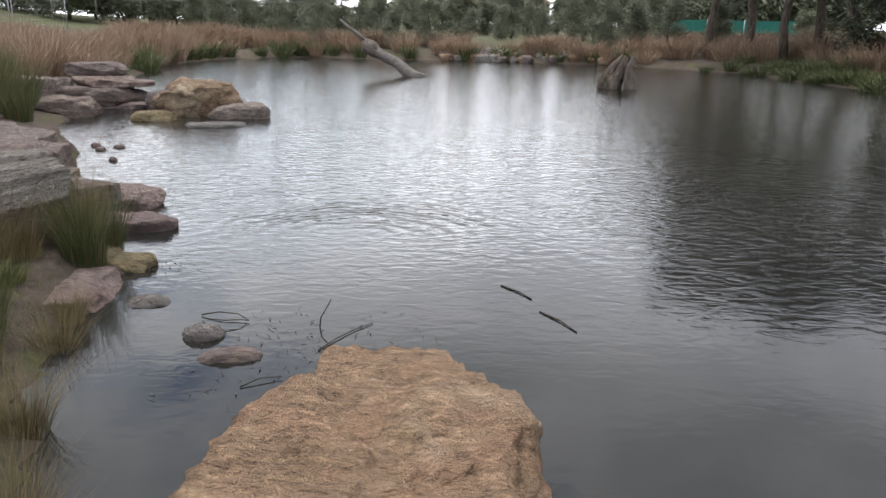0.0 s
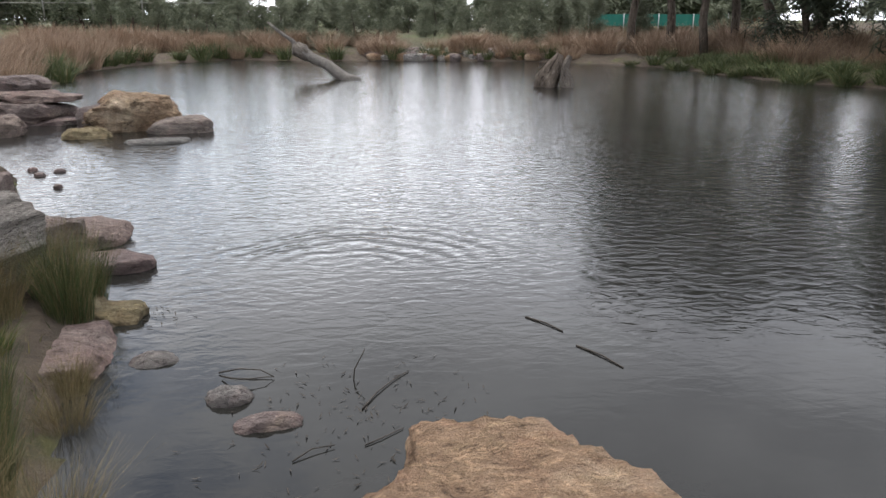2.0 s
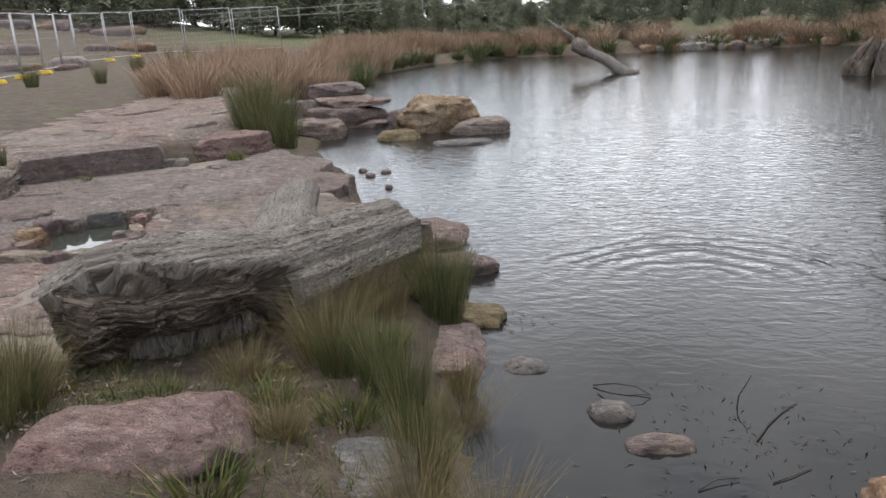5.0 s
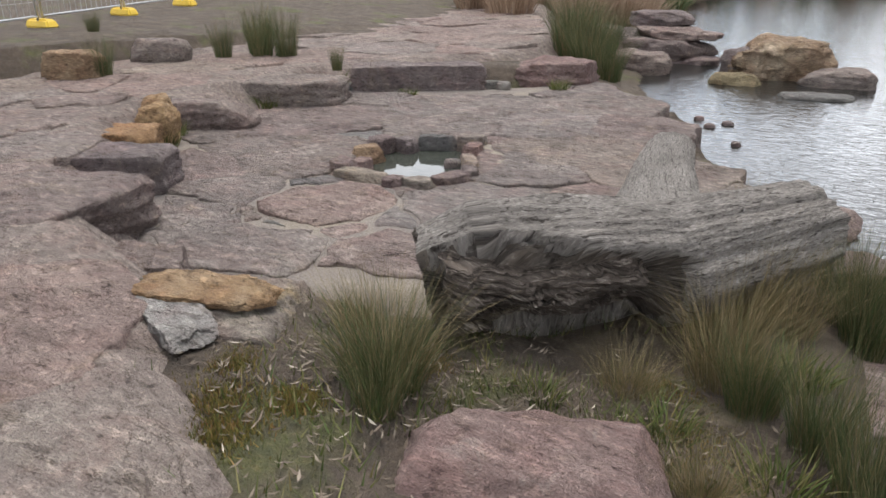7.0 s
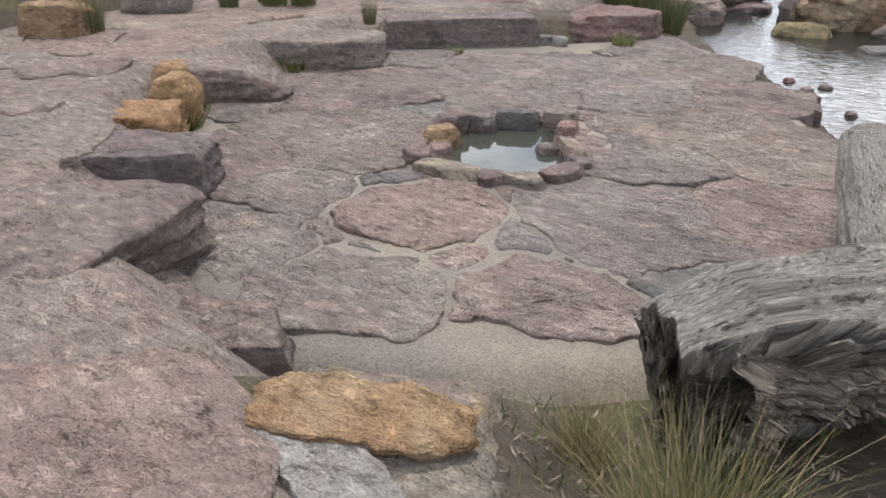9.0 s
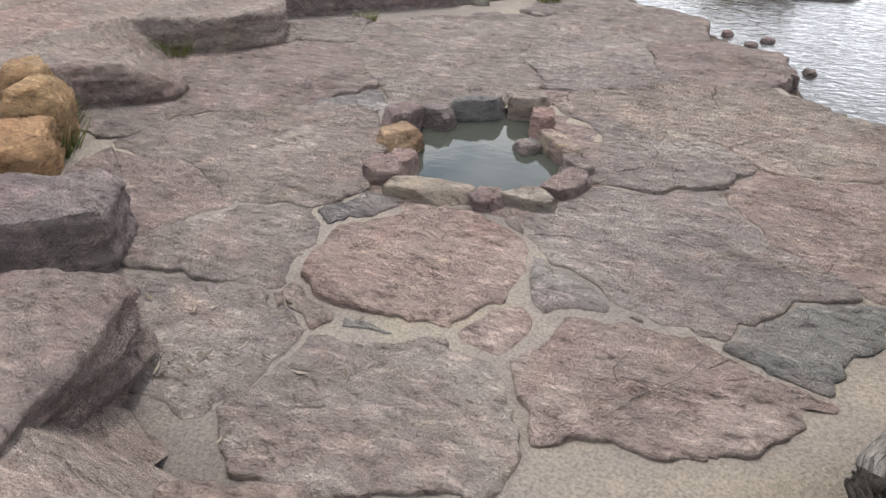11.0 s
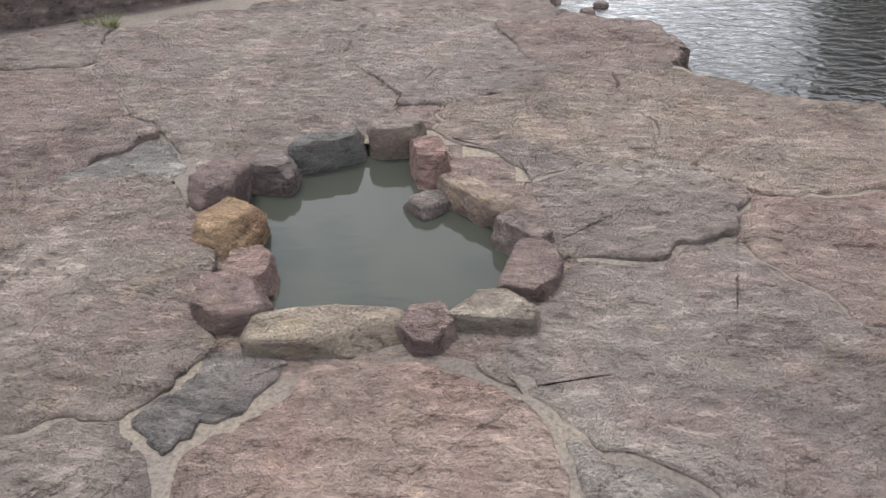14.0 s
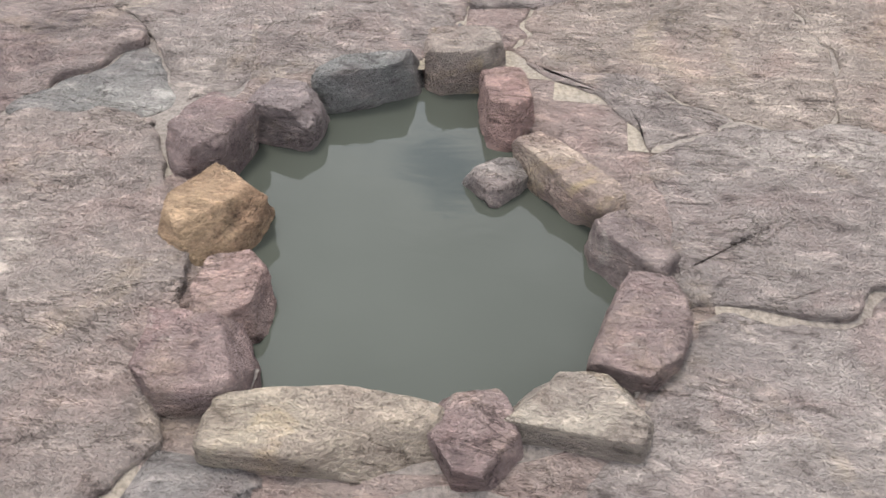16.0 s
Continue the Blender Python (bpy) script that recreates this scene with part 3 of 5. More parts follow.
def flag_mesh(poly, z, thick, mat, seed, layer=0.007, grid=0.03, deep=6.5):
    """A flagstone with a crumbled outline and a top that splits in thin layers."""
    ring = []
    for a, b in zip(poly, poly[1:] + poly[:1]):
        m = max(4, int(math.dist(a, b) / grid))
        for i in range(m):
            ring.append((a[0] + (b[0] - a[0]) * i / m, a[1] + (b[1] - a[1]) * i / m))
    for _ in range(max(1, int(0.06 / grid))):
        ring = [((px + 2 * x + qx) / 4, (py + 2 * y + qy) / 4) for (x, y), (px, py), (qx, qy) in zip(ring, ring[-1:] + ring[:-1], ring[1:] + ring[:1])]
    # joints wander over the whole floor alike, so neighbours still fit; edges crumble stone by stone
    frayed = []
    for x, y in ring:
        wx, wy = (0.20 * noise.noise((x * 1.3, y * 1.3, c)) + 0.07 * noise.noise((x * 4.5, y * 4.5, c + 1)) + 0.030 * noise.noise((x * 13, y * 13, c + 2)) for c in (11, 21))
        cr = 0.020 * noise.fractal((x * 9, y * 9, seed * 1.3), 0.7, 2.2, 3)
        frayed.append((x + wx + cr, y + wy - cr))
    while len(frayed) % 8:
        frayed.pop(len(frayed) // 2)
    n = len(frayed)
    cx, cy = sum(p[0] for p in frayed) / n, sum(p[1] for p in frayed) / n
    size = sum(math.dist(p, (cx, cy)) for p in frayed) / n
    rings = max(4, int(size / grid))
    tilt_x, tilt_y = 0.010 * noise.noise((seed, 0.5, 0)), 0.010 * noise.noise((0.5, seed, 0))

    def top(px, py):
        h = layer * (ledges(px, py, seed, deep) + 1.2) + tilt_x * (px - cx) + tilt_y * (py - cy)
        return z + max(0.0, h + 0.25 * layer * noise.noise((px * 17, py * 17, seed)))

    verts, faces = [], []
    levels = [(1.02, None), (1.0, -0.010)] + [(1 - (k + 0.35) / (rings + 0.35), -0.004 if k == 0 else 0.0) for k in range(rings)]
    last, skip = None, 1
    for scale, dz in levels:
        # fewer corners on the inner rings keep the faces square
        finer = last is not None and scale < 0.62 / skip and skip < 8
        skip = skip * 2 if finer else skip
        row = list(range(len(verts), len(verts) + n // skip))
        for x, y in frayed[::skip]:
            px, py = cx + (x - cx) * scale, cy + (y - cy) * scale
            verts.append((px, py, z - thick if dz is None else dz + top(px, py)))
        if last:
            m = len(row)
            for k in range(m):
                b, c = row[k], row[(k + 1) % m]
                if finer:
                    p, q, r = last[2 * k], last[2 * k + 1], last[(2 * k + 2) % len(last)]
                    faces += [(p, q, b), (q, r, c), (q, c, b)]
                else:
                    faces.append((last[k], last[(k + 1) % m], c, b))
        last = row
    faces.append(tuple(last))
    return mesh_of("flagstone", verts, faces, mat)


def seeds_in(poly, spacing, seed, avoid=None, grow=0.0):
    rnd = random.Random(seed)
    xs, ys = [p[0] for p in poly], [p[1] for p in poly]
    out = []
    for _ in range(6000):
        x, y = rnd.uniform(min(xs), max(xs)), rnd.uniform(min(ys), max(ys))
        if float(away(x, y, poly)) > grow or (avoid and math.hypot(x - avoid[0], y - avoid[1]) < avoid[2]):
            continue
        if all(math.hypot(x - a, y - b) > spacing * (0.38 if noise.noise((x * 0.8, y * 0.8, seed)) > 0.24 else 0.95 + 0.4 * noise.noise((x, y, seed))) for a, b in out):
            out.append((x, y))
    return out


def rim(polys, off=0.27, every=0.45):
    """Seeds just outside a paved outline, so that its border stones end there."""
    out = []
    for poly in polys:
        for a, b in zip(poly, poly[1:] + poly[:1]):
            m = max(1, int(math.dist(a, b) / every))
            for i in range(m):
                x, y = a[0] + (b[0] - a[0]) * (i + 0.5) / m, a[1] + (b[1] - a[1]) * (i + 0.5) / m
                nx_, ny_ = (b[1] - a[1]) / math.dist(a, b), -(b[0] - a[0]) / math.dist(a, b)
                for s in (1, -1):
                    p = (x + s * nx_ * off, y + s * ny_ * off)
                    if all(float(away(p[0], p[1], q)) > 0.1 for q in polys):
                        out.append(p)
    return out


BASIN = (-5.84, 5.74)
# the flags round the pool: x, y, reach
POOL_FLAGS = [(-5.68, 4.36, 0.54), (-7.05, 5.25, 0.78), (-7.35, 4.45, 0.5), (-6.58, 4.15, 0.42), (-6.40, 3.45, 0.45), (-4.66, 5.0, 0.66), (-4.55, 3.90, 0.46), (-3.80, 5.5, 0.5),
              (-5.45, 3.40, 0.42), (-6.55, 6.95, 0.62), (-7.85, 6.3, 0.72), (-5.55, 7.75, 0.62), (-5.02, 6.72, 0.50), (-4.05, 6.65, 0.62), (-4.86, 5.97, 0.50), (-4.65, 8.2, 0.62), (-6.9, 8.1, 0.6)]
SHARDS = [(-5.02, 4.32, 0.20), (-4.68, 4.42, 0.13), (-5.62, 3.86, 0.12), (-5.22, 4.78, 0.10), (-6.12, 4.62, 0.13), (-5.20, 4.02, 0.10), (-4.28, 4.45, 0.13), (-6.10, 3.80, 0.12),
          (-6.25, 6.85, 0.10), (-5.16, 6.32, 0.38), (-7.2, 6.0, 0.16), (-5.3, 6.75, 0.10), (-6.95, 4.6, 0.12)]
BASIN_GAP = (*BASIN, 0.80)
platform_seeds = POOL_FLAGS + SHARDS
for p in seeds_in(PLATFORM, 1.25, 5, (*BASIN, 2.0), -0.12):
    if all(math.dist(p, q[:2]) > 0.35 + (q[2] if len(q) > 2 else 0.5) for q in platform_seeds):
        platform_seeds.append((*p, 0.5))

platform = new("stone_platform", None)
platform.empty_display_size = 0.1
tagged(platform, "low platform of purple sandstone flags set in sandy mortar", "platform", kind="structure")
mx, my = np.arange(-9.6, -2.4, 0.12), np.arange(2.5, 10.9, 0.12)
MX, MY = np.meshgrid(mx, my)
MD = away(MX, MY, PLATFORM)
MW = away(MX, MY, SHORE)
MB = np.hypot(MX - BASIN[0], MY - BASIN[1])
index = -np.ones(MX.shape, int)
mv, mf = [], []
for j in range(MX.shape[0]):
    for i in range(MX.shape[1]):
        if MD[j, i] < 0.30 and MB[j, i] > 0.66:
            index[j, i] = len(mv)
            x, y = MX[j, i], MY[j, i]
            drop = 0.30 * float(step(-0.36, -0.05, MD[j, i]) if MW[j, i] < 0.55 else step(-0.08, 0.28, MD[j, i]))
            mv.append((x, y, 0.250 + 0.004 * noise.noise((x * 1.3, y * 1.3, 3)) - drop))
for j in range(MX.shape[0] - 1):
    for i in range(MX.shape[1] - 1):
        q = (index[j, i], index[j, i + 1], index[j + 1, i + 1], index[j + 1, i])
        if min(q) >= 0:
            mf.append(q)
part("mortar_bed", mesh_of("mortar_bed", mv, mf, M_MORTAR), platform, "pale sandy mortar between the flags")


# ---- stone ring and its pool ----
bw = [(BASIN[0] + 0.74 * math.cos(a), BASIN[1] + 0.74 * math.sin(a), 0.185) for a in [2 * math.pi * k / 32 for k in range(32)]]
basin = new("basin_water", mesh_of("basin_water", bw, [tuple(range(32))], M_BASIN))
tagged(basin, "still murky green water in the stone ring", "water", kind="structure")

RING = [  # x, y, along, across, top, turn, stone
    (-5.93, 4.99, 0.52, 0.19, 0.335, 4, "tan"), (-5.62, 5.02, 0.20, 0.22, 0.325, 20, "block"), (-5.41, 5.11, 0.34, 0.19, 0.33, 6, "tan"),
    (-5.25, 5.37, 0.38, 0.20, 0.33, 72, "block"), (-5.27, 5.67, 0.25, 0.20, 0.315, -38, "block"), (-5.45, 5.95, 0.42, 0.17, 0.31, -48, "tan"),
    (-5.67, 6.27, 0.30, 0.17, 0.335, -75, "pink"), (-5.84, 6.53, 0.28, 0.20, 0.36, 12, "tan"), (-6.15, 6.38, 0.40, 0.17, 0.35, 24, "grey"),
    (-6.38, 6.14, 0.28, 0.20, 0.335, -12, "block"), (-6.54, 5.93, 0.32, 0.20, 0.36, 75, "block"), (-6.42, 5.62, 0.32, 0.26, 0.36, 64, "ochre"),
    (-6.27, 5.36, 0.26, 0.20, 0.30, 118, "pink"), (-6.26, 5.13, 0.28, 0.25, 0.36, 100, "block")]
ring_polar = sorted((math.atan2(y - BASIN[1], x - BASIN[0]), math.hypot(x - BASIN[0], y - BASIN[1])) for x, y, *_ in RING)
ring_a = [a - 2 * math.pi for a, r in ring_polar] + [a for a, r in ring_polar] + [a + 2 * math.pi for a, r in ring_polar]
ring_r = [r for a, r in ring_polar] * 3
wall_v, wall_f = [], []
for k in range(72):
    a = -math.pi + 2 * math.pi * k / 72
    r = float(np.interp(a, ring_a, ring_r))
    for out, z in ((0.02, -0.1), (0.0, 0.225), (0.06, 0.252), (0.40, 0.246)):
        wall_v.append((BASIN[0] + (r + out) * math.cos(a), BASIN[1] + (r + out) * math.sin(a), z + 0.004 * noise.noise((a * 3, out * 9, 0))))
for k in range(72):
    for q in range(3):
        a, b = 4 * k + q, 4 * ((k + 1) % 72) + q
        wall_f.append((a, a + 1, b + 1, b))
part("basin_wall", mesh_of("basin_wall", wall_v, wall_f, M_FLAG), platform, "stone lip round the pool")
STONES = {"ochre": (M_TAN, "ochre-brown"), "tan": (M_MIXED, "tan and grey"), "block": (M_BLOCK, "purple-grey"), "pale": (M_PALE, "pale grey"), "grey": (M_GREY, "grey"), "pink": (M_PINK, "pinkish"), "orange": (M_ORANGE, "orange-brown")}
for i, (x, y, a, b, top, turn, kind) in enumerate(RING):
    mat, word = STONES[kind]
    rock(word + " rough stone set round the small pool", x, y, 0.02, top, a, b, turn, mat, 40 + i, "edging_stone", "stones round the pool", n=16, blocky=6, chips=11, rough=0.065, flat_top=0.10)
rock("pale grey stone standing out of the pool water", -5.66, 5.95, 0.0, 0.255, 0.22, 0.17, 40, M_GREY, 77, "pool_stone", n=9, chips=8, blocky=3)


# ---- terrace of blocks and slabs ----
def block(label, x, y, z1, sx, sy, turn, mat=M_BLOCK, seed=0, z0=None, **k):
    k = {"n": 34, "blocky": 8, "chips": 6, "rough": 0.075, "flat_top": 0.10, "layers": 0.11, **k}
    return rock(label, x, y, -0.45 if z0 is None else z0, z1, sx, sy, turn, mat, seed, "stone_block", "terrace blocks", **k)


block("long purple-grey sandstone block with a rough face", -8.30, 8.78, 0.62, 1.85, 0.75, 41, M_BLOCK, 3)
block("pinkish sandstone block at the water's edge", -6.98, 10.35, 0.60, 1.30, 0.9, 33, M_PINK, 5)
block("brown sandstone block with an orange stain", -9.05, 7.0, 0.60, 1.5, 0.8, 28, M_FLAG_UP, 6)
block("dark wedge of sandstone beside yellow boulders", -8.75, 5.62, 0.60, 1.0, 0.7, 42, M_BLOCK, 8, blocky=4)
block("dark purple sandstone block with a ragged face", -7.50, 3.55, 0.61, 1.15, 0.65, 30, M_BLOCK, 9)
block("large purple sandstone block with pale lichen", -6.92, 2.58, 0.65, 1.55, 1.15, 20, M_BLOCK, 11)
block("low stone step between the slabs", -5.42, 2.58, 0.50, 0.68, 0.45, 20, M_BLOCK, 12)
block("weathered grey-tan slab under an orange layer", -4.40, 2.32, 0.615, 0.98, 0.68, 24, M_MIXED, 13)
rock("thin white layer on the weathered slab", -4.47, 2.12, 0.54, 0.612, 0.74, 0.28, 160, M_PALE, 32, "stone_slab", n=20, blocky=4, chips=9, rough=0.22, flat_top=0.3)
rock("small yellow-brown rounded boulder", -8.40, 4.72, 0.2, 0.66, 0.36, 0.42, 20, M_ORANGE, 14, "boulder", n=10, blocky=3)
rock("small yellow-brown rounded boulder", -8.68, 4.92, 0.25, 0.70, 0.34, 0.4, 70, M_ORANGE, 15, "boulder", n=10, blocky=3)
rock("flat orange-brown sandstone slab", -8.32, 4.15, 0.0, 0.62, 0.85, 0.6, 40, M_ORANGE, 16, "stone_slab", n=12, blocky=6, flat_top=0.3)
rock("small white stone at the foot of the blocks", -7.22, 9.32, 0.22, 0.36, 0.2, 0.14, 10, M_PALE, 17, "boulder", n=8, blocky=3)
rock("flat grey stone between the blocks", -7.55, 9.35, 0.2, 0.34, 0.5, 0.25, 40, M_GREY, 18, "boulder", n=8)
rock("small grey stone at the foot of the blocks", -9.0, 7.95, 0.2, 0.36, 0.4, 0.25, 50, M_GREY, 19, "boulder", n=8)

orange_cap = rock("thin orange layer on the weathered slab", -4.48, 2.34, 0.575, 0.634, 0.70, 0.30, 22, M_ORANGE, 31, "stone_slab", n=24, blocky=5, chips=9, rough=0.20, flat_top=0.3)
UPPER_B = [(-3.45, 1.6), (-4.0, 1.8), (-4.75, 2.2), (-5.3, 2.4), (-6.3, 2.65), (-7.4, 3.2), (-8.3, 4.2), (-9.3, 4.9), (-11.5, 3.0), (-10, -1.6), (-4, -1.4), (-1.4, -0.6), (-2.4, 0.75)]
UPPER_A = [(-8.6, 2.2), (-8.9, 4.6), (-9.05, 5.5), (-9.35, 6.9), (-9.1, 8.3), (-8.4, 9.4), (-7.6, 10.9), (-8.4, 13.0), (-10.2, 16.0), (-13.5, 21.5), (-18.5, 21), (-14.5, 12), (-13.0, 7.6), (-11.9, 5.0), (-11.5, 2.0)]
terrace = new("stone_terrace", None)
terrace.empty_display_size = 0.1
tagged(terrace, "upper terrace of flat pinkish sandstone slabs", "terrace", kind="structure")
tx, ty = np.arange(-19.4, -1.0, 0.22), np.arange(-2.2, 22.6, 0.22)
TX, TY = np.meshgrid(tx, ty)
TD = np.minimum(away(TX, TY, UPPER_A), away(TX, TY, UPPER_B))
tix = -np.ones(TX.shape, int)
tv, tf = [], []
for j in range(TX.shape[0]):
    for i in range(TX.shape[1]):
        if TD[j, i] < 0.5:
            tix[j, i] = len(tv)
            tv.append((TX[j, i], TY[j, i], 0.592 - 0.4 * float(step(-0.1, 0.4, TD[j, i]))))
for j in range(TX.shape[0] - 1):
    for i in range(TX.shape[1] - 1):
        q = (tix[j, i], tix[j, i + 1], tix[j + 1, i + 1], tix[j + 1, i])
        if min(q) >= 0:
            tf.append(q)
part("mortar_bed", mesh_of("mortar_bed", tv, tf, M_FLAG_UP), terrace, "rough stone bed between the slabs")

# ---- rocks by the water ----
rock("large tan sandstone rock with a rough flat top", 0.52, 1.66, -0.25, 0.60, 1.04, 1.95, 4, M_TAN, 50, n=40, blocky=3.4, chips=16, rough=0.15, flat_top=0.2, tilt=(-4, 0))
rock("pink sandstone boulder with a flat sloping top", -2.68, 2.34, 0.0, 0.56, 0.98, 0.82, 35, M_PINK, 51, n=26, blocky=5, chips=12, rough=0.08, flat_top=0.15, tilt=(-3, 4))
rock("grey angular rock in the grass by the water", -1.72, 2.60, -0.1, 0.24, 0.50, 0.62, 20, M_GREY, 52, n=14, blocky=3, chips=10)
rock("flat pink slab at the water's edge", -1.98, 4.08, -0.15, 0.13, 0.95, 0.72, 12, M_PINK, 53, "stone_slab", n=16, blocky=6, chips=6, flat_top=0.25)
rock("flat mossy slab at the water's edge", -2.42, 4.78, -0.1, 0.14, 1.1, 0.5, 10, M_MOSS_STONE, 54, "stone_slab", n=12, blocky=6, flat_top=0.2)
rock("small flat stone at the water's edge", -1.78, 4.80, -0.1, 0.08, 0.4, 0.32, 0, M_MOSS_STONE, 55, "stone_slab", n=10, blocky=5)
rock("flat brown slab that juts over the water", -2.35, 5.85, -0.1, 0.12, 0.95, 0.5, 20, M_BLOCK, 56, "stone_slab", n=12, blocky=6, flat_top=0.2)
rock("flat brown slab that juts over the water", -2.75, 6.65, -0.1, 0.16, 0.9, 0.7, 40, M_FLAG, 57, "stone_slab", n=12, blocky=6, flat_top=0.2)
rock("wet pebble just breaking the surface", -0.76, 3.60, -0.1, 0.06, 0.26, 0.20, 10, M_GREY, 58, "pebble", n=9, blocky=2.5)
rock("wet flat stone just breaking the surface", -0.50, 3.33, -0.1, 0.045, 0.36, 0.20, 15, M_BLOCK, 59, "pebble", n=9, blocky=2.5)
rock("wet flat stone just breaking the surface", -1.30, 4.10, -0.1, 0.035, 0.30, 0.24, 0, M_GREY, 60, "pebble", n=9, blocky=2.5)
rock("big tan boulder standing in the pond", -4.85, 14.2, -0.3, 0.60, 1.6, 1.1, 12, M_TAN, 61, n=26, blocky=3.5, chips=14, rough=0.19)
rock("dark boulder standing in the pond", -5.30, 14.2, -0.3, 0.42, 0.9, 0.8, 30, M_BLOCK, 62, n=16, blocky=4, chips=12, rough=0.18)
rock("long flat rock lying in the pond", -3.85, 13.8, -0.2, 0.24, 1.1, 0.7, 14, M_FLAG_UP, 63, n=14, blocky=4, chips=8, tilt=(0, -5))
rock("low yellowish rock in the pond", -5.22, 13.1, -0.2, 0.16, 0.78, 0.5, 5, M_MOSS_STONE, 64, n=12, blocky=3.5)
rock("low wet rock just above the water", -3.9, 12.5, -0.2, 0.07, 1.1, 0.5, 15, M_GREY, 65, n=12, blocky=4, flat_top=0.2)
stack = [(-7.05, 13.4, -0.2, 0.36, 1.2, 0.9, 10), (-7.3, 15.3, -0.2, 0.42, 1.9, 1.3, 5), (-7.2, 15.4, 0.36, 0.60, 1.4, 0.9, -10), (-7.5, 15.7, 0.55, 0.86, 1.2, 0.8, 15),
         (-8.4, 14.9, -0.1, 0.62, 1.3, 1.1, 40), (-6.5, 15.0, -0.2, 0.12, 0.9, 0.7, 0), (-6.7, 15.5, 0.38, 0.52, 0.9, 0.7, 0)]
for i, (x, y, z0, z1, sx, sy, turn) in enumerate(stack):
    rock("flat reddish rock in a stack on the bank", x, y, z0, z1, sx, sy, turn, M_BLOCK if i % 2 else M_FLAG_UP, 70 + i, "boulder", "stacked rocks on the bank", n=14, blocky=5, flat_top=0.15, rough=0.17, chips=12)
for i, (x, y) in enumerate([(-4.5, 9.75), (-4.35, 10.0), (-4.75, 10.1), (-3.95, 9.0)]):
    rock("small dark stone in the shallows", x, y, -0.08, 0.045, 0.15, 0.12, 40 * i, M_BLOCK, 90 + i, "pebble", "shallow stones", n=7, blocky=3)


# ---- the hollow log ----
def log_limb(points, radii, sides, seed, flat=0.85, torn=0.0):
    """A gnarled limb, fluted along its length."""
    pts = [Vector(p) for p in points]
    verts, faces, uvs = [], [], []
    fine = []
    for i in range(len(pts) - 1):
        for k in range(14):
            fine.append((i + k / 14))
    fine.append(len(pts) - 1)
    along = 0.0
    prev = None
    for s in fine:
        i = min(int(s), len(pts) - 2)
        f = s - i
        f = f * f * (3 - 2 * f) if 0 < f < 1 else f
        p = pts[i].lerp(pts[i + 1], f)
        r = radii[i] + (radii[i + 1] - radii[i]) * f
        d = (pts[i + 1] - pts[i]).normalized()
        side = d.cross(Vector((0, 0, 1))).normalized()
        up = side.cross(d)
        if prev is not None:
            along += (p - prev).length
        prev = p
        for k in range(sides):
            a = 2 * math.pi * k / sides
            g = noise.fractal((math.cos(a) * 2.6 + seed, math.sin(a) * 2.6, along * 0.5), 0.8, 2.1, 4)
            h = noise.fractal((math.cos(a) * 9 + seed, math.sin(a) * 9, along * 1.0), 0.8, 2.0, 3)
            rr = r * (1 + 0.13 * g + 0.035 * h)
            if torn and s < torn * (len(pts) - 1) + 0.5:
                # the front and underside are rotted away in thin layers
                off = math.atan2(math.sin(a + 0.45), math.cos(a + 0.45))
                edge_at = (1.55 if off > 0 else 1.16) + 0.30 * g - (0.62 * s / (torn * (len(pts) - 1)) if off > 0 else 0.0)
                k_in = float(1 - step(edge_at, edge_at + 0.08, abs(off))) * float(1 - step(torn * (len(pts) - 1) - 0.4, torn * (len(pts) - 1) + 0.4, s))
                leaf = noise.fractal((along * 2.2, a * 7, seed + 4), 0.7, 2.2, 5)
                rr *= 1 - k_in * min(1.0, 0.45 + s) * (0.74 + 0.10 * leaf)
            verts.append(p + side * math.cos(a) * rr + up * math.sin(a) * rr * flat)
            uvs.append((min(k, sides - k) / sides * 2, along))
    rows = len(fine)
    for j in range(rows - 1):
        for k in range(sides):
            a, b = j * sides + k, j * sides + (k + 1) % sides
            faces.append((a, b, b + sides, a + sides))
    return verts, faces, uvs, rows


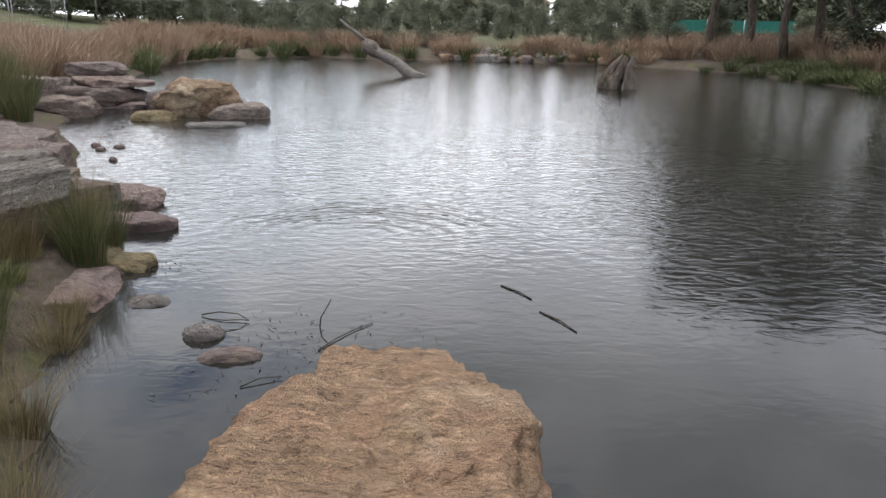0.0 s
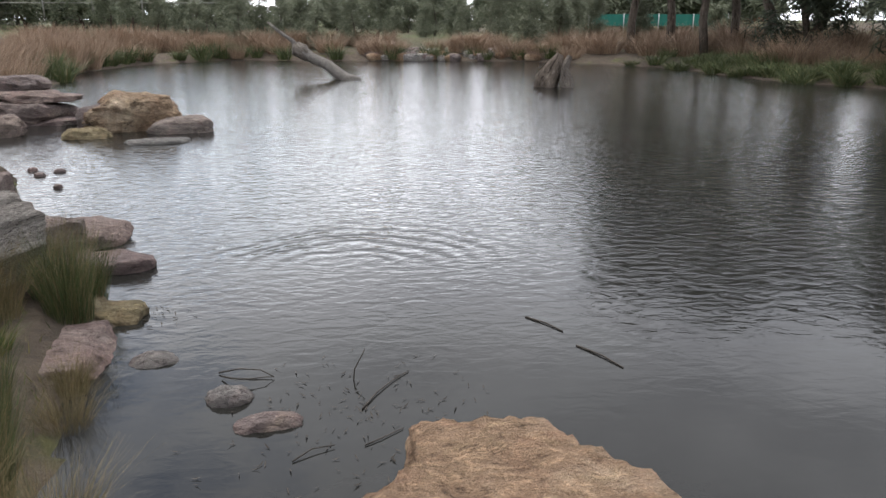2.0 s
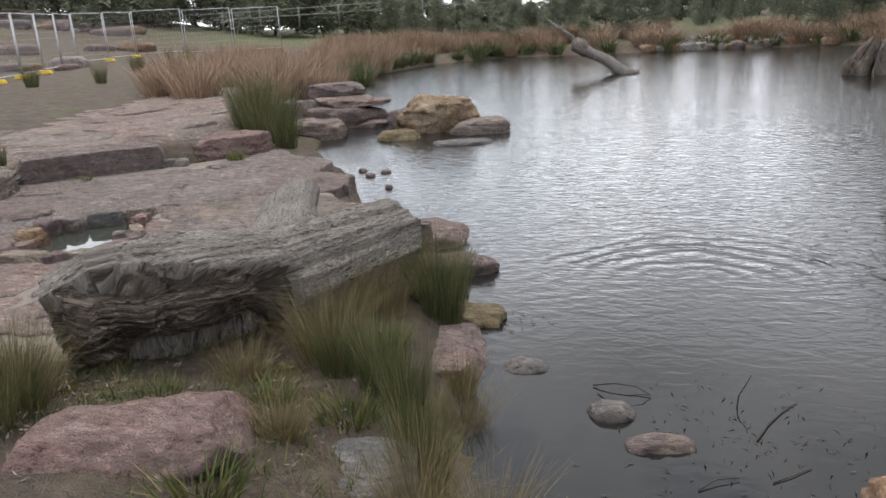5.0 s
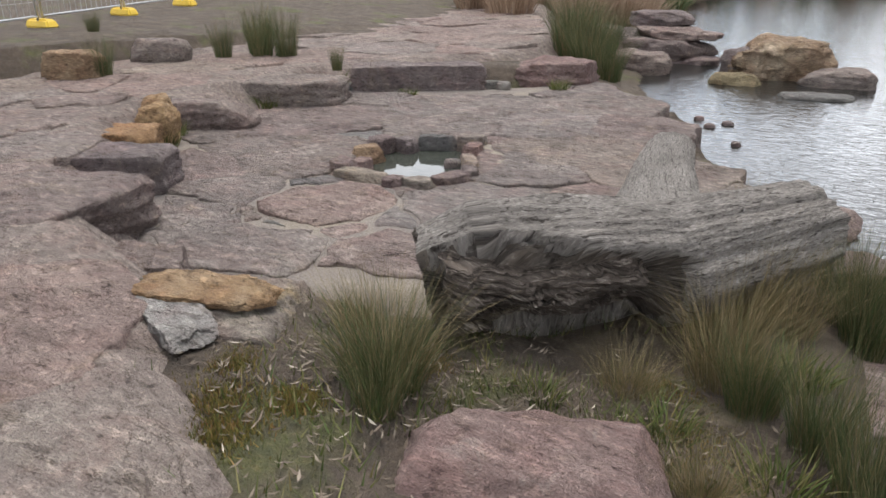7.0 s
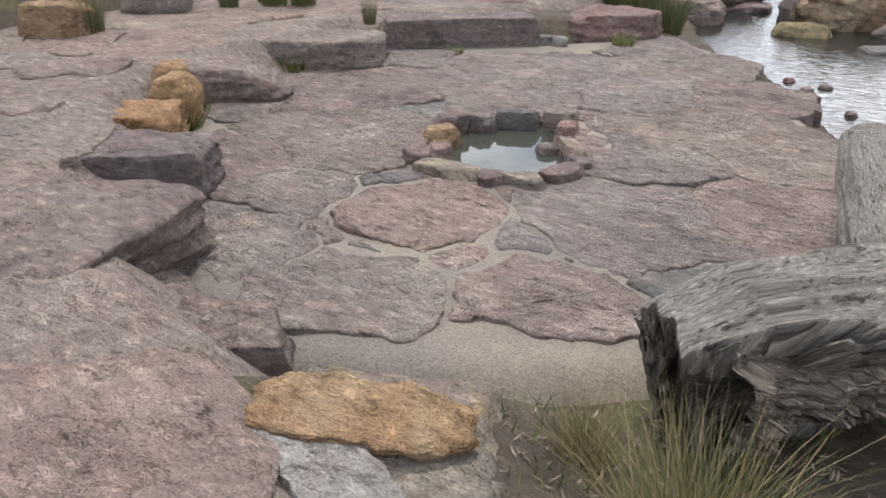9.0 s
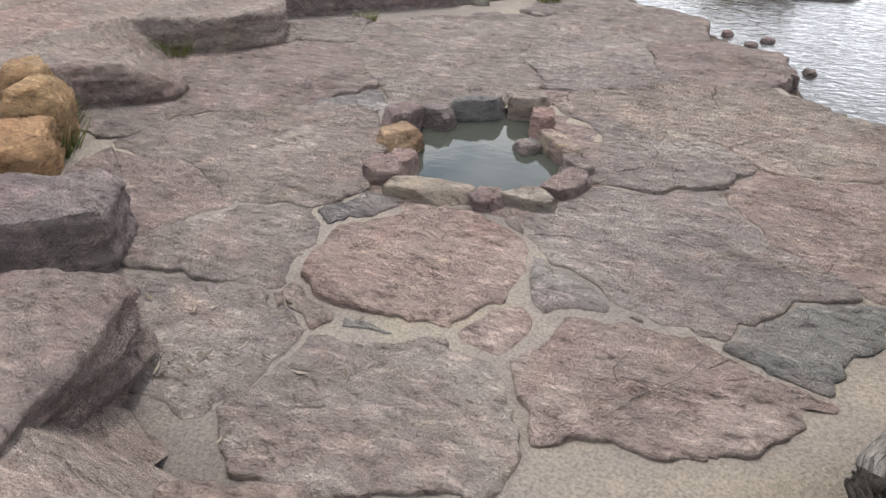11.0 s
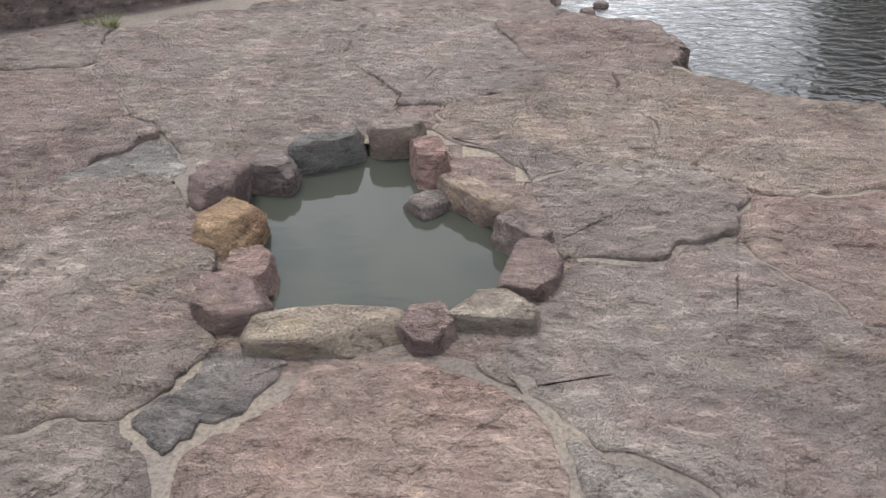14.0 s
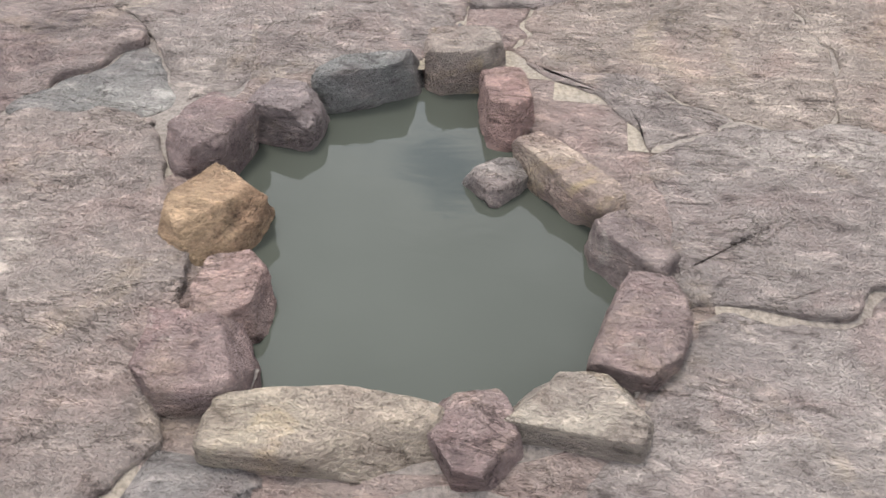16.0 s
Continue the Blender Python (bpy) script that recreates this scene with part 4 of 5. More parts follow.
def hollow(verts, faces, uvs, sides, rows, start, deep, ragged, seed, shrink=0.80):
    """Adds a rotten inside at one end: the rim is frayed, an inner wall runs back to a floor."""
    n0 = len(verts)
    row = 0 if start else rows - 1
    rim = list(range(row * sides, row * sides + sides))
    c = sum((verts[i] for i in rim), Vector()) / sides
    nxt = [(2 if start else rows - 3) * sides + k for k in range(sides)]
    back = (sum((verts[i] for i in nxt), Vector()) / sides - c).normalized()
    for k, i in enumerate(rim):
        a = 2 * math.pi * k / sides
        verts[i] = verts[i] - back * ragged * (0.55 + noise.fractal((math.cos(a) * 1.7 + seed, math.sin(a) * 1.7, 0.3), 0.6, 2.4, 5))
    inner = []
    steps = 10
    for s in range(steps + 1):
        f = s / steps
        for k, i in enumerate(rim):
            a = 2 * math.pi * k / sides
            rag = noise.fractal((math.cos(a) * 5 + seed, math.sin(a) * 5, f * 3), 0.7, 2.2, 5)
            w = shrink * (1 - 0.62 * f ** 2.2) * (1 + 0.20 * rag)
            base = c + (verts[i] - c) * (w if s else 0.93)
            flat_to = back * back.dot(base - c)
            base = base - flat_to * f
            inner.append(base + back * (deep * f + 0.10 * rag * f))
    verts += inner
    uvs += [(k / sides, 0.12 * (j // sides)) for j, k in enumerate(list(range(sides)) * (steps + 1))]
    quads = []
    for s in range(steps):
        for k in range(sides):
            a, b = n0 + s * sides + k, n0 + s * sides + (k + 1) % sides
            quads.append((a, a + sides, b + sides, b) if start else (a, b, b + sides, a + sides))
    for k in range(sides):
        a, b = rim[k], rim[(k + 1) % sides]
        p, q = n0 + k, n0 + (k + 1) % sides
        quads.append((a, p, q, b) if start else (a, b, q, p))
    last = n0 + steps * sides
    quads.append(tuple(range(last, last + sides)))
    return quads


def log_part(name, points, radii, sides, seed, parent, label, front=False, back=False, flat=0.85, deep=0.9, ragged=0.14, torn=0.0, cap=False):
    v, f, u, rows = log_limb(points, radii, sides, seed, flat, torn)
    dark = []
    if cap:
        c = sum(v[-sides:], Vector()) / sides
        push = (Vector(points[-1]) - Vector(points[-2])).normalized()
        base = list(range(len(v) - sides, len(v)))
        for w, far in ((0.8, 0.06), (0.45, 0.10)):
            ring = [c + (v[i] - c) * w + push * far for i in range(len(v) - sides, len(v))] if w == 0.8 else [c + push * far + (v[i] - c - push * 0.06) * 0.56 for i in range(len(v) - sides, len(v))]
            n0 = len(v)
            v += ring
            u += [(k / sides, 9.0) for k in range(sides)]
            f += [(n0 - sides + k, n0 - sides + (k + 1) % sides, n0 + (k + 1) % sides, n0 + k) for k in range(sides)]
        f.append(tuple(range(len(v) - sides, len(v))))
    if front:
        dark += hollow(v, f, u, sides, rows, True, deep, ragged, seed)
    if back:
        dark += hollow(v, f, u, sides, rows, False, 0.35, 0.05, seed + 2)
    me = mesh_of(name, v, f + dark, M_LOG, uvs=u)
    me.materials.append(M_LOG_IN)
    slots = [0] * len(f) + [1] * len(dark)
    # torn sector takes the darker inner wood, its shade partly coloured in
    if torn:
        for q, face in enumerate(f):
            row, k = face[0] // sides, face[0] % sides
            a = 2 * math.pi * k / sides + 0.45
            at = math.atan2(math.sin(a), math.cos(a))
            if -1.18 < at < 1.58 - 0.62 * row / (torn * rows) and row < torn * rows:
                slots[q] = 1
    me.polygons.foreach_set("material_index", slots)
    return part(name, me, parent, label)


log = empty("driftwood_log", -3.3, 3.9, 0.2)
tagged(log, "huge grey weathered log with a rotten hollow end and two stubs", "log")
shift = Vector((3.3, -3.9, -0.2))


def rel(*p):
    return Vector(p) + shift


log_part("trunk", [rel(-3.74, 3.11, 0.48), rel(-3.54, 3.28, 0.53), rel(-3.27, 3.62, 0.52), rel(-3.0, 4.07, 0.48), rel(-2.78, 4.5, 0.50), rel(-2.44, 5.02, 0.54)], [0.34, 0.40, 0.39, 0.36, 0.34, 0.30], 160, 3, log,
         "cracked grey trunk, torn open, coloured darker underneath", front=True, back=True, flat=1.0, deep=0.10, ragged=0.04, torn=0.58)
log_part("limb", [rel(-2.98, 4.15, 0.46), rel(-3.22, 4.72, 0.55), rel(-3.42, 5.30, 0.66), rel(-3.52, 5.70, 0.72)], [0.36, 0.27, 0.20, 0.165], 60, 6, log, "smooth grey limb with a rounded end", cap=True)


def rotten_core(start, along_dir, length, low, high, seed):
    """Heartwood that has rotted into slanting plates under the shell, hollow above and below."""
    out = Vector((along_dir.y, -along_dir.x, 0))
    cols, rows_ = 230, 120
    verts, faces, uvs = [], [], []
    for j in range(rows_ + 1):
        for i in range(cols + 1):
            s, z = length * i / cols, low + (high - low) * j / rows_
            wob = noise.fractal((s * 2.2, z * 3.0, seed), 0.8, 2.1, 5)
            q = z + 0.20 * s + 0.05 * wob + 0.10 * math.sin(3.2 * s + 0.4)
            plate = q * 26 + 0.7 * noise.noise((s * 5, z * 5, seed + 3))
            level = math.floor(plate)
            frac = plate - level
            jut = noise.noise((level * 7.31, s * 2.6 + level * 1.7, seed)) + 0.35 * noise.fractal((level * 3.7, s * 14, seed), 0.7, 2.2, 3)
            belly = math.exp(-((q - 0.74) / 0.15) ** 2)
            hole = math.exp(-(((s - 0.30) / 0.20) ** 2 + ((z - 0.80) / 0.07) ** 2))
            under = float(1 - step(0.24, 0.40 - 0.10 * float(1 - step(0.1, 0.5, s)), z))
            d = 0.10 + 0.20 * belly + 0.075 * jut - 0.035 * (1 - frac) - 0.20 * hole - 0.26 * under * float(step(0.15, 0.45, s))
            d += 0.10 * float(1 - step(0.0, 0.22, s)) + 0.02 * wob
            d -= 0.22 * float(step(length - 0.22, length, s))
            verts.append(start + along_dir * (s + 0.02 * jut) + out * d + Vector((0, 0, z)))
            uvs.append((q * 1.0, s))
    for j in range(rows_):
        for i in range(cols):
            a = j * (cols + 1) + i
            faces.append((a, a + 1, a + cols + 2, a + cols + 1))
    return mesh_of("heartwood", verts, faces, M_CORE, uvs=uvs)


core_at = rel(-3.74, 3.06, 0.0)
part("heartwood", rotten_core(core_at, Vector((0.60, 0.80, 0)), 1.22, 0.10, 0.82, 9.0), log, "dark brown heartwood rotted into slanting plates")


# ---- grasses and rushes ----
def tuft_mesh(name, mat, blades, height, spread_r, lean, width, seed, segs=3, droop=0.35):
    """A clump of blades, each a bent tapering strip."""
    rnd = random.Random(seed)
    verts, faces = [], []
    for _ in range(blades):
        a = rnd.uniform(0, 2 * math.pi)
        r = spread_r * math.sqrt(rnd.random())
        x, y = r * math.cos(a), r * math.sin(a)
        h = height * rnd.uniform(0.45, 1.0)
        out = a + rnd.gauss(0, 0.7)
        tilt = lean * rnd.uniform(0.2, 1.0) * (0.4 + 0.6 * r / spread_r)
        face = rnd.uniform(0, math.pi)
        wx, wy = math.cos(face) * width / 2, math.sin(face) * width / 2
        n0 = len(verts)
        bend = droop * rnd.random()
        for s in range(segs + 1):
            f = s / segs
            off = tilt * h * f + bend * h * f * f
            z = h * f * (1 - 0.35 * bend * f)
            px, py = x + math.cos(out) * off, y + math.sin(out) * off
            w = 1 - 0.85 * f
            verts += [(px - wx * w, py - wy * w, z), (px + wx * w, py + wy * w, z)]
            if s:
                k = n0 + 2 * s
                faces.append((k - 2, k - 1, k + 1, k))
    return mesh_of(name, verts, faces, mat, smooth=False)


TUFTS = {
    "rush": [tuft_mesh("tussock", M_RUSH, 560, 0.80, 0.18, 0.28, 0.0046, s) for s in (1, 2, 3)],
    "straw": [tuft_mesh("tussock", M_RUSH_DRY, 560, 0.75, 0.22, 0.45, 0.004, s, droop=0.6) for s in (4, 5, 6)],
    "pink": [tuft_mesh("tussock", M_PINKGRASS, 420, 1.0, 0.35, 0.40, 0.016, s, 2, droop=0.5) for s in (7, 8, 9)],
    "strap": [tuft_mesh("tussock", M_STRAP, 170, 0.9, 0.30, 0.55, 0.035, s, 3, droop=0.9) for s in (10, 11)]}
TUFTS["weed"] = [tuft_mesh("tussock", M_LAWN, 160, 0.22, 0.16, 0.7, 0.012, s, droop=0.6) for s in (81, 82)]
WORDS = {"weed": "small green weed", "rush": "upright green rush tussock", "straw": "straw-coloured rush tussock", "pink": "pinkish dry grass tussock", "strap": "green strap-leaved plant"}
tuft_rnd = random.Random(12)


STEMS = [tuft_mesh("dry_foliage", M_RUSH_DRY, 60, 0.95, 0.16, 0.30, 0.005, s, droop=0.25) for s in (61, 62)]


def clump(kind, x, y, size=1.0, wide=1.0, z=None, where=""):
    """A tussock close to the walk: leaf blades and taller dry stems."""
    e = empty("tussock", x, y, lay(x, y) - 0.02 if z is None else z, tuft_rnd.uniform(0, 360))
    e.scale = (size * wide, size * wide, size)
    part("foliage", tuft_rnd.choice(TUFTS[kind]), e)
    part("dry_foliage", tuft_rnd.choice(STEMS), e, "taller dry brown stems")
    return tagged(e, WORDS[kind] + " " + where, "grass clump")


def tuft(kind, x, y, size=1.0, wide=1.0, z=None, where="", group=""):
    me = tuft_rnd.choice(TUFTS[kind])
    ob = new("tussock" if kind != "strap" else "strap_plant", me)
    z = lay(x, y) - 0.02 if z is None else z
    ob.matrix_basis = pose(x, y, z, 0, 0, tuft_rnd.uniform(0, 360)) @ Matrix.Diagonal((size * wide, size * wide, size, 1))
    return tagged(ob, WORDS[kind] + " " + where, "grass clump", group)


NEAR = [("rush", -3.42, 2.38, 0.72, 1.3), ("straw", -3.5, 2.5, 0.68, 1.4), ("rush", -3.30, 2.2, 0.5, 1.0), ("rush", -1.95, 4.55, 0.95, 0.9), ("rush", -2.1, 4.75, 0.9, 1.0), ("rush", -2.0, 4.95, 0.85, 0.9),
        ("straw", -2.55, 4.1, 0.9, 1.1), ("straw", -2.45, 3.7, 0.8, 1.1), ("rush", -2.25, 3.5, 0.7, 1.0), ("straw", -2.6, 4.5, 1.0, 1.0), ("straw", -2.45, 5.25, 0.8, 1.0), ("rush", -1.75, 3.15, 0.75, 0.9),
        ("rush", -1.5, 2.65, 0.75, 0.9), ("rush", -1.62, 2.9, 0.7, 0.9), ("straw", -1.45, 2.35, 0.7, 1.0), ("straw", -1.2, 2.1, 0.6, 1.0), ("straw", -3.9, 2.75, 0.5, 0.9), ("straw", -2.2, 2.7, 0.45, 1.2),
        ("straw", -4.55, 1.15, 0.5, 0.7), ("straw", -0.75, 1.75, 0.65, 0.9), ("straw", -0.95, 1.5, 0.6, 1.0), ("rush", -2.9, 6.0, 0.6, 0.8), ("straw", -3.1, 6.35, 0.5, 0.8), ("straw", -2.75, 3.3, 0.5, 1.2), ("straw", -1.15, 2.45, 0.6, 1.1), ("straw", -1.5, 3.35, 0.55, 1.0), ("straw", -0.6, 1.55, 0.55, 1.0), ("straw", -1.6, 3.7, 0.45, 0.9),
        ("straw", 1.15, 1.05, 0.42, 0.9), ("straw", 1.0, 0.8, 0.45, 1.0), ("straw", 1.4, 1.35, 0.4, 0.8), ("rush", -1.95, 3.35, 0.8, 0.9), ("straw", -2.3, 4.35, 0.8, 0.9)]
for kind, x, y, size, wide in NEAR:
    clump(kind, x, y, size * 0.84, wide, where="at the pond's edge")
for x, y, size in [(-7.3, 11.9, 1.3), (-7.0, 11.5, 1.2), (-7.7, 12.2, 1.4), (-6.6, 11.3, 1.0), (-8.0, 12.8, 1.4), (-7.5, 12.9, 1.3)]:
    clump("rush", x, y, size, 1.1, lay(x, y), "beside the terrace")
for x, y, size in [(-10.75, 5.55, 0.75), (-11.0, 7.6, 0.8), (-10.5, 7.9, 1.0), (-10.9, 8.2, 1.1), (-10.2, 8.1, 1.0), (-8.85, 7.75, 0.45)]:
    clump("rush", x, y, size, 0.8, 0.57, "growing between the terrace slabs")
for x, y, size in [(-17.5, 17.5, 1.0), (-16.6, 19.2, 0.9), (-19.0, 24.0, 0.9), (-20.0, 29.0, 1.1), (-21.8, 30.0, 0.9), (-18.8, 29.5, 0.7), (-19.9, 25.5, 0.7), (-12.6, 4.4, 0.6), (-13.2, 6.9, 0.5)]:
    clump("rush", x, y, size, 0.9, None, "on the bare soil by the fence")
rock("tan block half sunk in the gravel", -11.05, 5.35, 0.35, 0.92, 0.75, 0.5, 20, M_TAN, 33, "boulder", n=10, blocky=5)
rock("tan block half sunk in the gravel", -11.5, 6.9, 0.35, 0.90, 0.8, 0.5, 40, M_FLAG_UP, 34, "boulder", n=10, blocky=5)
for x, y, size, z in [(-9.0, 7.75, 1.2, 0.3), (-8.98, 6.6, 1.0, 0.25), (-9.15, 6.9, 1.2, 0.3), (-8.28, 4.62, 1.0, 0.25), (-8.6, 5.0, 0.8, 0.25), (-7.75, 3.85, 0.8, 0.25), (-8.0, 8.2, 0.6, 0.24), (-6.6, 9.75, 0.8, 0.24),
                      (-2.25, 2.1, 1.0, None), (-2.0, 3.0, 0.9, None), (-2.5, 3.1, 0.8, None), (-3.0, 2.9, 0.6, None), (-2.15, 3.9, 0.9, None)]:
    tuft("weed", x, y, size, 1.0, z, "in the joints between rocks", "weeds")


# ---- far banks ----
bank_rnd = random.Random(21)


def bank_spots(x0, y0, x1, y1, count, lo, hi):
    """Places on dry ground at lo to hi metres from the water."""
    out, tries = [], 0
    while len(out) < count and tries < 8000:
        tries += 1
        x, y = bank_rnd.uniform(x0, x1), bank_rnd.uniform(y0, y1)
        if lo < float(away(x, y, SHORE)) < hi and not (x > -14.5 and y < 16 and x < -6):
            out.append((x, y))
    return out


for x, y in bank_spots(-17, 13, -6, 42, 95, 0.2, 6):
    tuft("pink", x, y, bank_rnd.uniform(0.8, 1.35), 1.1, where="on the pond bank", group="bank grasses")
for x, y in bank_spots(-16, 36, 14, 46, 65, 0.3, 5):
    tuft("pink", x, y, bank_rnd.uniform(0.7, 1.2), 1.6, where="on the far bank", group="bank grasses")
for x, y in bank_spots(9, 18, 24, 42, 62, 1.2, 7):
    tuft("pink", x, y, bank_rnd.uniform(0.8, 1.4), 1.6, where="on the far bank", group="bank grasses")
for x, y in bank_spots(-14, 13, -5, 41, 26, -0.1, 0.7) + bank_spots(-10, 37, 9, 40, 14, -0.1, 0.8):
    tuft("strap", x, y, bank_rnd.uniform(0.6, 1.1), 1.0, where="at the water's edge", group="bank plants")
for x, y in bank_spots(10, 16, 19, 34, 90, -0.3, 1.6):
    tuft("strap", x, y, bank_rnd.uniform(0.45, 0.75), 1.3, where="at the water's edge", group="bank plants")

far_stones = [(bank_rnd.uniform(-1.5, 7.0), bank_rnd.uniform(0.1, 1.5)) for _ in range(60)]
FAR_STONE = [rock_mesh("boulder", (0.3, 0.2, 0.16), m, 120 + i, n=6, blocky=3.5) for i, m in enumerate((M_TAN, M_PALE, M_BLOCK))]
for i, (x, d) in enumerate(far_stones):
    ob = new("boulder", FAR_STONE[i % 3])
    y = 37.9 + d if x < 4 else 37.9 - 0.3 * (x - 4) + d
    ob.matrix_basis = pose(x, y, max(0.08, lay(x, y)) + 0.05, 0, 0, bank_rnd.uniform(0, 360)) @ Matrix.Diagonal((*[bank_rnd.uniform(0.8, 1.5)] * 3, 1))
    tagged(ob, "pale broken stone in the far bank's rubble", "rock", "rubble on the far bank")


# ---- trees ----
def tree_meshes(kind, height, seed, bark, leaf, droop, clumps, per, length, width, lo=0.15, spread_r=0.32):
    rnd = random.Random(seed)
    bend = [Vector((0, 0, 0))]
    for k in range(1, 7):
        bend.append(Vector((bend[-1].x + rnd.gauss(0, 0.03) * height, bend[-1].y + rnd.gauss(0, 0.03) * height, height * 0.92 * k / 6)))
    r0 = height * 0.022
    chunks = [tube(bend, [r0 * (1 - 0.13 * k) for k in range(7)], 8)]
    tips = []
    for _ in range(int(14 + height)):
        f = rnd.uniform(lo, 0.97)
        i = min(5, int(f * 6))
        p = bend[i].lerp(bend[i + 1], f * 6 - i)
        a = rnd.uniform(0, 6.283)
        ln = height * spread_r * rnd.uniform(0.45, 1.0) * (1.15 - 0.75 * f)
        e = p + Vector((math.cos(a) * ln, math.sin(a) * ln, ln * rnd.uniform(0.1, 0.7)))
        m = p.lerp(e, 0.5) + Vector((0, 0, 0.06 * ln))
        chunks.append(tube([p, m, e], [r0 * 0.38, r0 * 0.26, r0 * 0.08], 5))
        tips += [p.lerp(e, k) for k in (0.45, 0.7, 1.0)]
    v, f, u = join(chunks)
    trunk = mesh_of("trunk", v, f, bark, uvs=u)
    verts, faces = [], []
    for _ in range(clumps):
        c = rnd.choice(tips) + Vector((rnd.gauss(0, 1), rnd.gauss(0, 1), rnd.gauss(0, 0.8))) * height * 0.045
        for _ in range(per):
            a, t = rnd.uniform(0, 6.283), rnd.uniform(-0.6, 0.9)
            d = Vector((math.cos(a), math.sin(a), t - droop)).normalized()
            w = d.cross(Vector((rnd.gauss(0, 1), rnd.gauss(0, 1), rnd.gauss(0, 1)))).normalized() * width / 2
            s = c + Vector((rnd.gauss(0, 1), rnd.gauss(0, 1), rnd.gauss(0, 1))) * length * 0.35
            e = s + d * length * rnd.uniform(0.5, 1.0) + Vector((0, 0, -droop * length * 0.3))
            n = len(verts)
            verts += [s - w * 0.5, s + w * 0.5, s.lerp(e, 0.5) + w, s.lerp(e, 0.5) - w, e]
            faces += [(n, n + 1, n + 2, n + 3), (n + 3, n + 2, n + 4)]
    crown = mesh_of("crown", verts, faces, leaf, smooth=False)
    return trunk, crown


TREES = {
    "sheoak": [tree_meshes("sheoak", 4.0, s, M_BARK, M_NEEDLE, 0.3, 430, 14, 0.42, 0.022, 0.05, 0.30) for s in (1, 2, 3)],
    "tall": [tree_meshes("tall", 9.5, s, M_BARK, M_NEEDLE_DARK, 0.5, 620, 15, 0.75, 0.06, 0.14, 0.34) for s in (4, 5, 6)],
    "gum": [tree_meshes("gum", 7.0, s, M_BARK, M_NEEDLE, 0.5, 460, 14, 0.6, 0.07, 0.10, 0.36) for s in (7, 8)]}
TREES["high"] = [tree_meshes("high", 10.5, s, M_BARK, M_NEEDLE_DARK, 0.5, 520, 15, 0.75, 0.06, 0.42, 0.36) for s in (14, 15)]
TREES["bush"] = [tree_meshes("bush", 5.0, s, M_BARK, M_NEEDLE, 0.3, 620, 13, 0.55, 0.075, 0.02, 0.50) for s in (21, 22, 23)]
TREE_WORDS = {"high": "tall she-oak with a bare lower trunk", "bush": "broad dark bushy tree at the edge of the park", "sheoak": "young grey-green she-oak with feathery foliage on the bank", "tall": "tall dark she-oak with dense drooping foliage", "gum": "grey-green gum tree with an open crown"}
tree_rnd = random.Random(31)


def tree(kind, x, y, size=1.0, sink=0.05):
    trunk, crown = tree_rnd.choice(TREES[kind])
    e = empty("tree", x, y, lay(x, y) - sink, tree_rnd.uniform(0, 360))
    e.scale = (size * tree_rnd.uniform(0.9, 1.15), size * tree_rnd.uniform(0.9, 1.15), size)
    part("trunk", trunk, e)
    part("crown", crown, e)
    return tagged(e, TREE_WORDS[kind], "tree", "trees round the pond")


for x, y, s in [(-11, 43, 0.9), (-8.5, 42, 1.0), (-6.5, 43.5, 0.9), (-4.5, 42, 0.85), (-2.6, 43, 1.0), (-0.3, 44, 0.7), (3.4, 43.5, 0.8), (5.2, 42.5, 1.0), (6.8, 41.5, 1.05),
                (8.3, 42, 0.9), (9.8, 40.5, 1.0), (-13.5, 44, 0.9), (-9.8, 46, 1.1), (-5.5, 47, 1.1), (6.2, 46, 1.1), (9.0, 46, 1.2), (11.6, 38.5, 0.9), (-15.5, 47, 1.0), (-3.6, 46, 0.9), (1.5, 47, 0.75)]:
    tree("sheoak", x, y, s * 0.72)
for x, y, s in [(15.4, 28.2, 1.15), (16.6, 23.4, 1.25), (17.2, 20.4, 1.3), (19.5, 22, 1.3), (18.6, 26.2, 1.4), (20.4, 17, 0.95), (21, 13, 0.8), (23, 18, 0.95),
                (21, 28, 1.3), (24, 24, 1.3), (25, 12, 0.8), (23.5, 8, 0.7)]:
    tree("tall", x, y, s * 0.66)
for x, y, s in [(11.2, 37.6, 0.9), (12.6, 36.0, 1.0), (13.2, 33.2, 0.95), (15.0, 34.5, 1.0), (14.2, 30.2, 1.0), (17.5, 32, 1.0)]:
    tree("high", x, y, s)
for k in [k for k in range(44) if not 36 < k < 43]:
    a = radians(-52 + 1.75 * k)
    d = 58 + tree_rnd.uniform(-4, 8)
    tree("bush", d * math.sin(a), d * math.cos(a) + 2, tree_rnd.uniform(0.8, 1.25) * (0.95 if k < 18 else 0.5))
for k in range(26):
    tree("gum", -75 + k * 2.7 + tree_rnd.uniform(-1, 1), 62 + tree_rnd.uniform(-6, 10) - 0.12 * k, tree_rnd.uniform(0.9, 1.2) * (0.85 if k < 18 else 0.6))
for k in range(22):
    tree("gum", -10 + k * 2.6 + tree_rnd.uniform(-1, 1), 74 + tree_rnd.uniform(-6, 8), tree_rnd.uniform(0.5, 0.72))
for k in range(14):
    tree("sheoak", -17 + k * 2.1 + tree_rnd.uniform(-0.7, 0.7), 50 + tree_rnd.uniform(-2, 3), tree_rnd.uniform(0.7, 0.95))

for k in range(7):
    tree("bush", 13.5 + k * 2.3, 63 + tree_rnd.uniform(-2, 4), tree_rnd.uniform(1.3, 1.7))

# ---- dead wood in the pond ----
snag = empty("dead_branch", -2.05, 26.1, -0.3)
snag.scale = (0.92, 0.9, 0.80)
tagged(snag, "grey dead branch that leans out of the pond", "branch")


